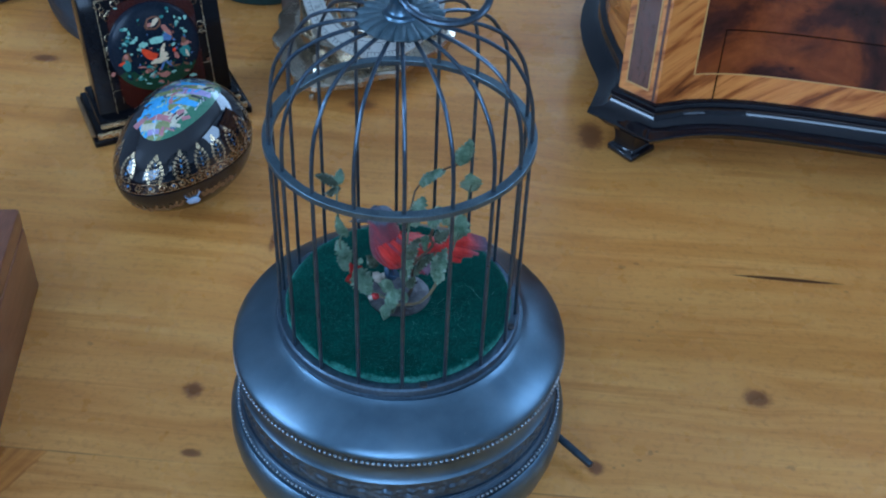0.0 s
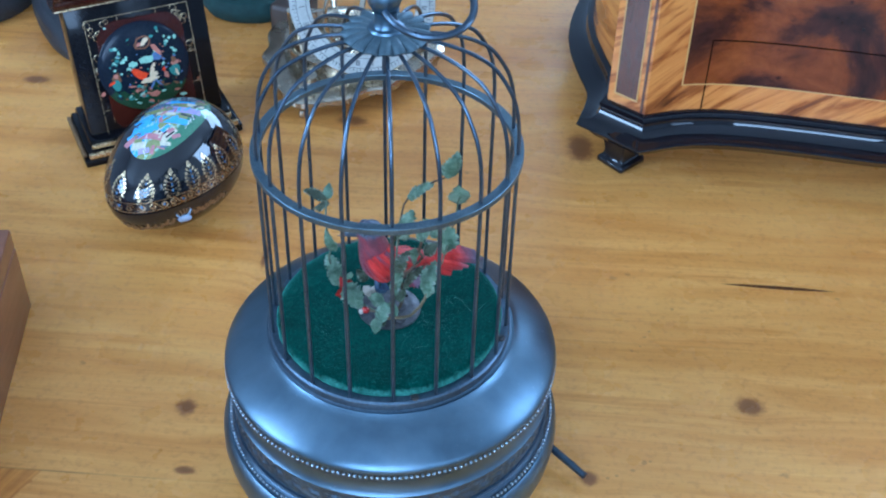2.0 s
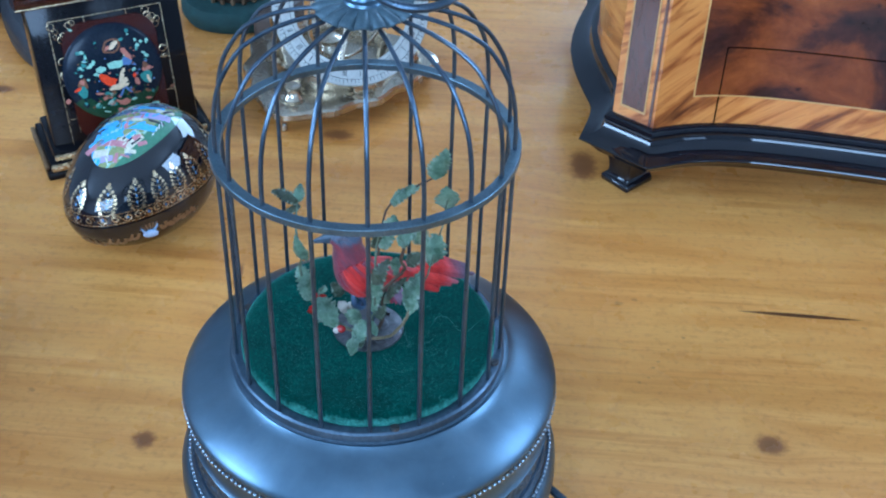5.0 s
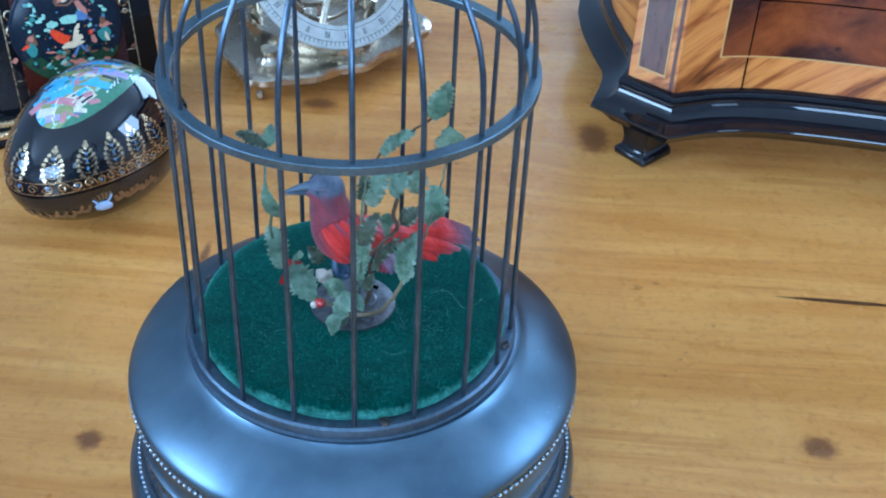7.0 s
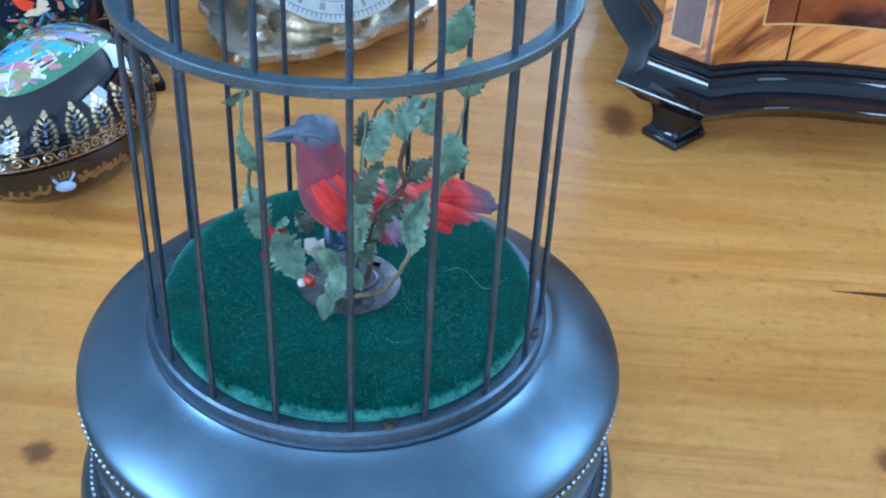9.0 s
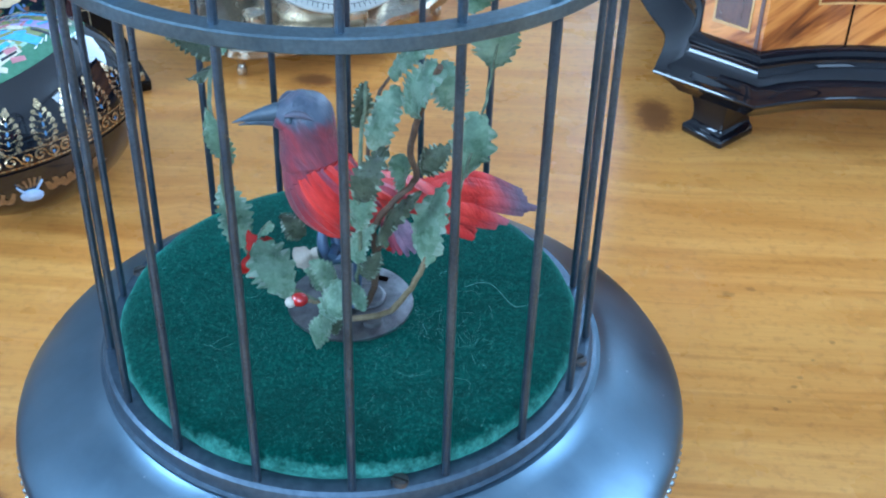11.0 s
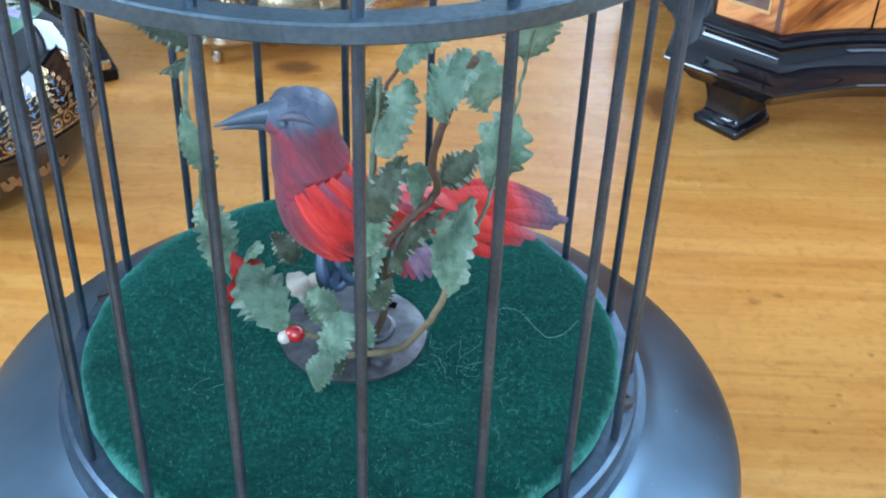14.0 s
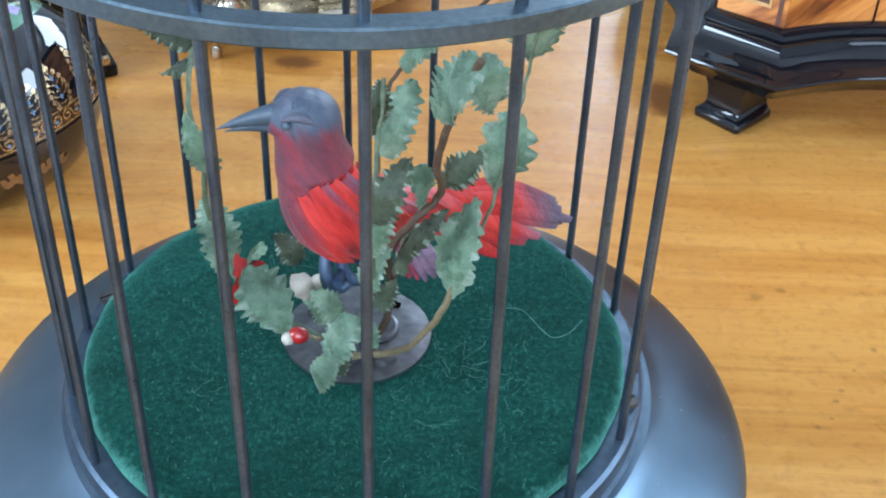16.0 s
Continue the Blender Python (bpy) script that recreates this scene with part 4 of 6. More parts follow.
    def lay_feather(start, end, width, slot, lift, n=12):
        """A flat feather laid over the body's skin, raised along its shaft."""
        a, b = Vector(start), Vector(end)
        rows = []
        for i in range(n + 1):
            t = i / n
            p = a.lerp(b, t)
            near = min(spine, key=lambda q: (Vector(q[:3]) - p).length - q[3])
            c = Vector(near[:3])
            nrm = (p - c).normalized()
            p = c + nrm * (near[3] + lift + 0.25 * t)
            side = (b - a).cross(nrm).normalized()
            w = width * max(0.04, math.sin(math.pi * min(0.985, 0.16 + 0.83 * t))) ** 0.75
            rows.append([bm.verts.new((p + side * w * s + nrm * h) * 0.001) for s, h in ((-1, -0.25), (-0.55, 0.12), (-0.08, 0.24), (0, 0.36), (0.08, 0.24), (0.55, 0.12), (1, -0.25), (0, -0.45))])
        for p, q in zip(rows, rows[1:]):
            for j in range(8):
                k = (j + 1) % 8
                f = bm.faces.new((p[j], p[k], q[k], q[j]))
                f.material_index = slot
        bm.faces.new(rows[0][::-1])
        bm.faces.new(rows[-1])

    # folded wing on each flank: long narrow feathers from under the hood, sweeping back
    flank = [((-9.8, -15.0, 144.2), (-0.6, -9.0, 128.4), 1.5, 0), ((-8.4, -15.3, 146.0), (0.6, -9.0, 129.2), 1.4, 0), ((-7.0, -15.5, 147.6), (2.0, -9.0, 130.0), 1.6, 7), ((-5.2, -16.0, 149.3), (3.4, -9.0, 131.6), 1.7, 7),
             ((-3.4, -15.6, 149.8), (4.4, -8.0, 132.6), 1.2, 3), ((-2.2, -15.0, 150.0), (5.6, -7.0, 133.6), 1.7, 7), ((-0.6, -13.0, 150.0), (8.0, -5.0, 134.4), 1.8, 3), ((0.8, -11.0, 150.0), (11.0, -2.0, 134.0), 1.9, 7),
             ((1.8, -8.0, 149.0), (14.5, 1.0, 132.8), 1.9, 3), ((2.0, -5.0, 148.0), (16.0, 5.0, 132.0), 1.8, 7)]
    for k, (st, en, w, slot) in enumerate(flank):
        lay_feather(st, en, w, slot, 0.05 + 0.05 * k)
    for k in range(6):
        lay_feather((-11.0 + 1.4 * k, -4.0 + 0.6 * k, 147.0 + 0.4 * k), (1.0 + 1.6 * k, 6.0 + 0.6 * k, 132.0 + 0.4 * k), 1.7, 7 if k % 2 else 3, 0.05 + 0.05 * k)
    # tail: a deep fan of long narrow feathers
    for k in range(13):
        s = (k - 6) / 6
        g = random.Random(k)
        st = Vector((11.0, 5.5, 131.0 + 1.2 * s))
        en = Vector((42.0 - 15 * abs(min(0, s)) - 3 * max(0, s) + g.uniform(-1.5, 1.5), 25.0 - 7 * abs(min(0, s)) + g.uniform(-1.5, 1.5), 116.0 + 5.0 * s))
        md = (st + en) / 2 + Vector((0, g.uniform(-0.8, 0.8), 1.8 + 2.0 * s))
        path = smooth_path([st, md, en], 8)
        keys = [(q.x, q.y, q.z, 0.25 + 1.75 * math.sin(math.pi * min(0.96, 0.10 + 0.84 * i / 16)) ** 0.7, 0.30) for i, q in enumerate(path)]
        loft(keys, 8, 8)
    for k in range(5):
        st, en = Vector((7.0 + k * 0.8, 1.0, 129.0)), Vector((10.5 + 1.6 * k, -1.5 + 0.4 * k, 118.5 + 0.6 * abs(k - 2)))
        path = smooth_path([st, (st + en) / 2 + Vector((0.6, -1.0, 0.5)), en], 5)
        loft([(q.x, q.y, q.z, 0.2 + 1.2 * math.sin(math.pi * min(0.95, 0.1 + 0.085 * i)), 0.4) for i, q in enumerate(path)], 3 if k < 2 else 6, 8)
    # beak, all but closed
    for tip, b0, r in ((Vector((-20.8, -15.4, 159.6)), Vector((-12.0, -12.2, 160.9)), 2.15), (Vector((-19.6, -15.0, 158.9)), Vector((-12.0, -12.2, 159.0)), 1.5)):
        keys = []
        for i in range(9):
            t = i / 8
            q = b0.lerp(tip, t) + Vector((0, 0, 0.3 * math.sin(math.pi * t)))
            keys.append((q.x, q.y, q.z, max(0.12, r * (1 - t) ** 0.85), 0.75))
        loft(keys, 4, 12)
    # eye bead
    for q in ((-9.3, -15.0, 160.7), (-7.6, -5.8, 160.7)):
        own = bmesh.new()
        bmesh.ops.create_uvsphere(own, u_segments=12, v_segments=8, radius=0.00085)
        own.transform(Matrix.Translation(mm(*q)))
        for f in own.faces:
            f.material_index = 4
        merge(bm, own)
    # legs and thick curled claws on the perch
    for ox in (0.0, 2.6):
        leg = smooth_path([Vector((-4.4 + ox, -5.0 + ox, 130.5)), Vector((-4.9 + ox, -7.0 + ox, 127.6)), Vector((-4.6 + ox, -8.2 + ox, 125.0)), Vector((-3.6 + ox, -8.4 + ox, 122.6)), Vector((-1.9 + ox, -8.2 + ox, 121.9)), Vector((-0.5 + ox, -7.8 + ox, 123.0))], 4)
        loft([(q.x, q.y, q.z, 0.9 + 0.45 * math.sin(math.pi * i / 20), 1.0) for i, q in enumerate(leg)], 5, 10)
    bmesh.ops.recalc_face_normals(bm, faces=bm.faces)
    me = finish(bm, "bird_figurine", [BREAST_FEATHER, HOOD_FEATHER, GREY_FEATHER, TAIL_FEATHER, BEAK, BLUE_WIRE, VIOLET_FEATHER, RED_FEATHER, TAIL_TIP], 50)
    ob = new("bird_figurine", me)
    return tagged(ob, "small red feathered bird figure perched on wire", "figurine")


bird()
perch = tube(smooth_path([mm(1.5, -3.5, 104.6), mm(1.8, 0.5, 112), mm(0.5, 2.5, 120), mm(-1.4, -2.0, 124.0), mm(-2.2, -7.0, 124.2), mm(-2.3, -10.2, 123.9)], 5), 0.0010, 10)
part("perch", perch, BLUE_WIRE, cage, "bent blue-grey wire perch")

# ---------------------------------------------------------------- lacquer egg box
EGG = dict(at=Vector((-0.1606, 0.1875, 0.0375)), r=0.0375, half=0.0526, turn=1.1865, blunt=0.1639)
egg_m = Matrix.Translation(EGG["at"]) @ Matrix.Rotation(EGG["turn"], 4, "Z")
egg = thing("egg_box", (EGG["at"].x, EGG["at"].y, 0), "black lacquer egg-shaped box with gold ornament and painted lid", "box")


def egg_radius(x):
    s = max(-1.0, min(1.0, x / EGG["half"]))
    return EGG["r"] * math.sqrt(max(0.0, 1 - s * s)) * (1 + EGG["blunt"] * s)


def egg_on(azimuth, rise, lift=0.0):
    """The point of the egg's skin in a direction from its middle, in world metres."""
    d = Vector((math.cos(azimuth) * math.cos(rise), math.sin(azimuth) * math.cos(rise), math.sin(rise)))
    lo, hi = 0.0, 0.08
    for _ in range(30):
        mid = (lo + hi) / 2
        q = d * mid
        inside = abs(q.x) < EGG["half"] and math.hypot(q.y, q.z) < egg_radius(q.x)
        lo, hi = (mid, hi) if inside else (lo, mid)
    return egg_m @ (d * (lo + lift))


def egg_half(top):
    bm = bmesh.new()
    n, k = 72, 20
    rows = []
    for j in range(k):
        e = (0.010 + (math.pi / 2 - 0.012) * j / (k - 1)) * (1 if top else -1)
        rows.append([bm.verts.new(egg_on(2 * math.pi * i / n, e)) for i in range(n)])
    lip = [bm.verts.new(egg_on(2 * math.pi * i / n, 0.008 if top else -0.008, -0.0012)) for i in range(n)]
    rows = [lip] + rows
    for a, b in zip(rows, rows[1:]):
        for i in range(n):
            j = (i + 1) % n
            bm.faces.new((a[i], a[j], b[j], b[i]))
    bm.faces.new(rows[-1])
    bm.faces.new(lip[::-1])
    bmesh.ops.recalc_face_normals(bm, faces=bm.faces)
    return bm


EGG_LACQUER = speckled("egg_lacquer", (0.004, 0.004, 0.006), (0.008, 0.008, 0.011), 30, (0.02, 0.05), 0.0, 0.0)
EGG_LACQUER.node_tree.nodes["Principled BSDF"].inputs["Specular IOR Level"].default_value = 0.8
lid = part("lid", egg_half(True), EGG_LACQUER, egg, "glossy black lid with painted scene", 60)
part("bowl", egg_half(False), EGG_LACQUER, egg, "glossy black lower half", 60)


def ribbon_on_egg(pts, width, bm, lift=0.00012):
    """A flat painted stroke along points given as (azimuth, rise) on the egg."""
    p = [egg_on(a, e, lift) for a, e in pts]
    rows = []
    for i, q in enumerate(p):
        d = (p[min(i + 1, len(p) - 1)] - p[max(i - 1, 0)]).normalized()
        nrm = (q - EGG["at"]).normalized()
        side = d.cross(nrm).normalized()
        w = width * (0.6 + 0.4 * math.sin(math.pi * i / max(1, len(p) - 1)))
        rows.append((bm.verts.new(q - side * w), bm.verts.new(q + side * w)))
    for (a, b), (c, d) in zip(rows, rows[1:]):
        bm.faces.new((a, b, d, c))


def blob_on_egg(a, e, ra, re, bm, lift=0.00014, n=8):
    ring = [bm.verts.new(egg_on(a + ra * math.cos(2 * math.pi * i / n), e + re * math.sin(2 * math.pi * i / n), lift)) for i in range(n)]
    return bm.faces.new(ring)


BLUE_ENAMEL = speckled("blue_enamel", (0.05, 0.12, 0.24), (0.16, 0.28, 0.42), 300, (0.2, 0.3), 0.0, 0.0, coat=0.5)
FLEURS = 17
for i in range(FLEURS):
    a0 = 2 * math.pi * (i + 0.35) / FLEURS
    reach = (egg_on(a0, 0.3) - EGG["at"]).length
    s = 0.042 / reach
    bm = bmesh.new()
    # leaf-shaped palmette: a rim of lobes round fine veins
    for k in range(7):
        t = k / 6
        e = (0.19 + 0.33 * t) * s
        w = 0.108 * s * math.sin(math.pi * (0.22 + 0.74 * t)) ** 0.8
        for sg in (-1, 1):
            blob_on_egg(a0 + sg * w, e + 0.012 * s, 0.026 * s, 0.024 * s, bm)
            ribbon_on_egg([(a0, e - 0.035 * s), (a0 + sg * w * 0.45, e - 0.018 * s), (a0 + sg * w * 0.9, e + 0.006 * s)], 0.00028, bm)
    blob_on_egg(a0, 0.565 * s, 0.028 * s, 0.034 * s, bm)
    for k in range(3):
        blob_on_egg(a0, (0.27 + 0.085 * k) * s, 0.013 * s, 0.026 * s, bm, 0.00018).material_index = 1
        for sg in (-1, 1):
            blob_on_egg(a0 + sg * 0.040 * s, (0.25 + 0.085 * k) * s, 0.017 * s, 0.030 * s, bm, 0.00018).material_index = 2
    part("gold_palmette", bm, [GOLD, BLUE_ENAMEL, BLACK_LACQUER], lid, smooth=0)

bm = bmesh.new()
for i in range(46):
    a0 = 2 * math.pi * i / 46
    s = 0.042 / (egg_on(a0, 0.1) - EGG["at"]).length
    spiral = []
    for k in range(15):
        t = k / 14
        ang = t * 8.5 + (math.pi if i % 2 else 0)
        rad = (0.064 - 0.050 * t) * s
        spiral.append((a0 + rad * math.cos(ang), 0.105 * s + 0.9 * rad * math.sin(ang)))
    ribbon_on_egg(spiral, 0.00050, bm)
for e in (0.035, 0.175):
    line = [(2 * math.pi * i / 120, e * (0.042 / (egg_on(2 * math.pi * i / 120, 0.1) - EGG["at"]).length)) for i in range(121)]
    ribbon_on_egg(line, 0.00028, bm)
part("scroll_border", bm, GOLD, lid, "fine gold scrollwork border", 0)
bm = bmesh.new()
for i in range(23):
    blob_on_egg(2 * math.pi * (i + 0.5) / 23, 0.10, 0.018, 0.02, bm, 0.0002)
part("blue_dots", bm, BLUE_ENAMEL, lid, "small blue enamel dots", 0)
# bronze acanthus scrolls on the bowl, either side of the catch
LATCH_A = math.atan2(-0.0267, -0.026)
bm = bmesh.new()
for sg in (-1, 1):
    for k in range(9):
        st = LATCH_A + sg * (0.16 + 0.085 * k)
        sw = [(st + sg * 0.11 * t, -0.13 - 0.20 * math.sin(math.pi * (0.15 + 0.6 * t)) + 0.03 * math.sin(k * 2.1)) for t in [j / 7 for j in range(8)]]
        ribbon_on_egg(sw, 0.0017, bm)
for k in range(5):
    a = LATCH_A + (k - 2) * 0.055
    ribbon_on_egg([(a, -0.10 - 0.012 * abs(k - 2)), (LATCH_A + (k - 2) * 0.03, -0.22)], 0.0009, bm)
part("scrollwork", bm, BRONZE, egg, "bronze leaf scrollwork painted round the catch", 0, "stuff")
catch = egg_on(LATCH_A, -0.31, 0.0006)
turn = (catch - EGG["at"]).to_track_quat("Z", "Y").to_matrix().to_4x4()
ENAMEL = speckled("pale_blue_enamel", (0.30, 0.42, 0.62), (0.46, 0.58, 0.74), 300, (0.15, 0.25), 0.0, 0.0, coat=0.8)
own = lathe([(0.0030, -0.0008), (0.0036, 0.0002), (0.0034, 0.0009), (0.0022, 0.0014), (0.0004, 0.0016)], 24)
own.transform(Matrix.Translation(catch) @ turn @ Matrix.Diagonal((1.25, 0.85, 1, 1)))
part("catch", own, ENAMEL, egg, "oval pale blue enamel catch")
for sg in (-1, 1):
    p = [egg_on(LATCH_A + sg * 0.05, -0.25, 0.0009), egg_on(LATCH_A + sg * 0.085, -0.20, 0.0012), egg_on(LATCH_A + sg * 0.115, -0.15, 0.0009)]
    part("prong", tube(smooth_path(p, 3), 0.00055, 6), ENAMEL, egg)

# painted village on the lid: roofs, walls and grass, one painted panel
PAINTS = [speckled("paint_" + n, c, tuple(min(1, v * 1.35 + 0.01) for v in c), 500, (0.10, 0.2), 0.0, 0.0, coat=1.0) for n, c in
          (("green", (0.055, 0.16, 0.085)), ("lilac", (0.34, 0.27, 0.48)), ("sky", (0.10, 0.34, 0.62)), ("cream", (0.55, 0.50, 0.36)), ("slate", (0.10, 0.14, 0.20)),
           ("rose", (0.42, 0.17, 0.18)), ("moss", (0.22, 0.24, 0.09)), ("white", (0.70, 0.72, 0.70)), ("ink", (0.02, 0.022, 0.03)), ("pale_green", (0.30, 0.46, 0.34)))]
bm = bmesh.new()


def lid_at(x, y, lift):
    r = egg_radius(x)
    return egg_m @ Vector((x, y, math.sqrt(max(1e-9, r * r - y * y)) + lift))


n = 22
grid = {}
for i in range(n + 1):
    for j in range(n + 1):
        u, v = 2 * i / n - 1, 2 * j / n - 1
        x, y = 0.0035 + 0.0345 * u * math.sqrt(1 - v * v / 2), -0.0020 + 0.0180 * v * math.sqrt(1 - u * u / 2)
        grid[i, j] = bm.verts.new(lid_at(x, y, 0.00012))
for i in range(n):
    for j in range(n):
        f = bm.faces.new((grid[i, j], grid[i + 1, j], grid[i + 1, j + 1], grid[i, j + 1]))
        f.material_index = 0 if j < 5 else 9 if (i + j) % 7 == 0 else 6 if j < 12 else 2 if i < 9 else 4


def dab(x, y, w, h, turn, slot, lift):
    """A four-sided stroke of paint on the lid, in mm, draped over its curve."""
    c, s = math.cos(turn), math.sin(turn)
    k = 5
    vs = {}
    for i in range(k + 1):
        for j in range(3):
            u, v = (i / k - 0.5) * w, (j / 2 - 0.5) * h * (1 - 0.25 * (i / k))
            px, py = x + u * c - v * s, y + u * s + v * c
            vs[i, j] = bm.verts.new(lid_at(px * 0.001, py * 0.001, lift))
    for i in range(k):
        for j in range(2):
            f = bm.faces.new((vs[i, j], vs[i + 1, j], vs[i + 1, j + 1], vs[i, j + 1]))
            f.material_index = slot


dab(12, -4, 24, 7, -1.05, 1, 0.0002)
dab(20, 2, 18, 5, -1.0, 2, 0.00022)
dab(1, -6, 19, 6, -1.15, 2, 0.00024)
dab(-9, -8, 12, 10, -0.25, 3, 0.00026)
for k in range(3):
    dab(-9 + 0.2 * k, -11 + 3.0 * k, 7, 1.3, -0.25, 8, 0.0003)
dab(-16, -1, 14, 5, -1.3, 5, 0.00024)
dab(-17, 7, 14, 7, -0.7, 2, 0.00026)
dab(-6, 10, 12, 8, -0.6, 2, 0.00028)
dab(-9, 12, 6, 4, -0.2, 8, 0.00032)
dab(-24, 2, 9, 6, -1.2, 3, 0.00028)
dab(-22, 9, 9, 5, -0.5, 5, 0.0003)
dab(-26, -3, 7, 4, -1.0, 1, 0.00032)
dab(6, 6, 14, 5, -0.9, 6, 0.0002)
dab(4, 1, 12, 3.5, -1.1, 3, 0.00026)
dab(22, -8, 10, 4, -1.0, 3, 0.00026)
dab(29, -3, 9, 5, -0.4, 4, 0.00024)
dab(10, -11, 9, 2.0, -1.2, 8, 0.0003)
dab(24, -2, 12, 1.6, -1.0, 8, 0.0003)
for k in range(4):
    dab(2 + 3 * k, -15 + 0.4 * k, 4.0, 0.5, 0.2 + 0.2 * k, 7, 0.00034)
    dab(-27 + 3 * k, -4 + 1.5 * k, 4.5, 0.5, 0.9 - 0.2 * k, 7, 0.00036)
gv = random.Random(12)
for k in range(70):
    u, v = gv.uniform(-1, 1), gv.uniform(-1, 1)
    if u * u + v * v < 0.86:
        dab(3.5 + 32 * u, -2 + 16.5 * v, gv.uniform(2.5, 7), gv.uniform(0.8, 3.0), gv.choice((-1.1, -1.0, 0.4, -0.3)) + gv.gauss(0, 0.15), gv.choice((0, 1, 2, 2, 3, 4, 5, 6, 9, 8)), 0.00036 + 0.000001 * k)
part("painted_scene", bm, PAINTS, lid, "painted village scene in blue, lilac and green", 0)

# ---------------------------------------------------------------- lacquer stand with a painted medallion
stand_m = Matrix.Translation((-0.234, 0.2285, 0)) @ Matrix.Rotation(radians(30), 4, "Z")
stand = thing("medallion_stand", (-0.234, 0.2285, 0), "dark lacquer upright stand with gold lines and painted medallion", "ornament")
LEAN = math.atan(0.26)
face_m = stand_m @ Matrix.Translation((0, 0.0068, 0)) @ Matrix.Rotation(-LEAN, 4, "X")


def on_stand(bm, m=None):
    bm.transform(m or stand_m)
    return bm


def extruded(profile, u0, u1, m):
    """A moulding: a (depth, height) profile run along the width with mitred-looking ends."""
    bm = bmesh.new()
    ends = [[bm.verts.new((u, v, z)) for v, z in profile] for u in (u0, u1)]
    k = len(profile)
    for i in range(k):
        j = (i + 1) % k
        bm.faces.new((ends[0][i], ends[0][j], ends[1][j], ends[1][i]))
    bm.faces.new(ends[0][::-1])
    bm.faces.new(ends[1])
    bmesh.ops.recalc_face_normals(bm, faces=bm.faces)
    bm.transform(m)
    return bm


plinth = block((0.0, 0.0, 0.0), (0.112, 0.058, 0.006), 0.0012)
block((0.0025, 0.0025, 0.0061), (0.1095, 0.0560, 0.0110), 0.0018, plinth)
block((0.0060, 0.0060, 0.0111), (0.1060, 0.0540, 0.0165), 0.0020, plinth)
part("plinth", on_stand(plinth), NAVY_LACQUER, stand)
strip = block((0.003, -0.0006, 0.0062), (0.109, 0.0022, 0.0104), 0.0008)
part("gold_strip", on_stand(strip), GOLD, stand, "gold strip along the plinth")
strip = block((0.0065, 0.0030, 0.0113), (0.1055, 0.0056, 0.0150), 0.0008)
part("gold_strip", on_stand(strip), GOLD, stand, "gold strip along the plinth")
strip = block((-0.0004, 0.004, 0.0063), (0.0022, 0.055, 0.0088), 0.0006)
part("gold_strip", on_stand(strip), BRONZE, stand, "gold strip along the plinth")
body = block((0.0085, 0.0, 0.0150), (0.1020, 0.022, 0.1180), 0.0015)
part("body", on_stand(body, face_m), NAVY_LACQUER, stand)
tail = block((0.0120, 0.022, 0.0150), (0.0985, 0.036, 0.1000), 0.006)
part("back_block", on_stand(tail, face_m), NAVY_LACQUER, stand)
crown = extruded([(0.026, 0.1050), (-0.0010, 0.1050), (-0.0040, 0.1085), (-0.0050, 0.1120), (-0.0110, 0.1165), (-0.0120, 0.1220), (0.026, 0.1220)], 0.0035, 0.1070, face_m)
part("crown_moulding", crown, RED_LACQUER, stand, "dark red crown moulding")
crown = block((0.0005, -0.0150, 0.1221), (0.1100, 0.030, 0.1290), 0.0015)
part("crown_cap", on_stand(crown, face_m), NAVY_LACQUER, stand)
for lo, hi in (((0.0005, -0.0156, 0.1225), (0.1100, -0.0142, 0.1262)), ((0.0030, -0.0050, 0.1062), (0.1075, -0.0040, 0.1072))):
    part("gold_strip", on_stand(block(lo, hi, 0.0003), face_m), GOLD, stand, "gold strip on the crown")


def plate_on_face(u, z, w, h, r, y0, y1, seg=8):
    """A panel with rounded corners standing on the leaning face."""
    bm = bmesh.new()
    ring = []
    for cx, cz, a0 in ((u + w / 2 - r, z + h / 2 - r, 0), (u - w / 2 + r, z + h / 2 - r, 90), (u - w / 2 + r, z - h / 2 + r, 180), (u + w / 2 - r, z - h / 2 + r, 270)):
        for i in range(seg + 1):
            a = radians(a0 + 90 * i / seg)
            ring.append((cx + r * math.cos(a), cz + r * math.sin(a)))
    back = [bm.verts.new((x, y1, zz)) for x, zz in ring]
    front = [bm.verts.new((u + (x - u) * 0.99, y0, z + (zz - z) * 0.99)) for x, zz in ring]
    k = len(ring)
    for i in range(k):
        j = (i + 1) % k
        bm.faces.new((back[i], back[j], front[j], front[i]))
    bm.faces.new(front)
    bmesh.ops.recalc_face_normals(bm, faces=bm.faces)
    bm.transform(face_m)
    return bm


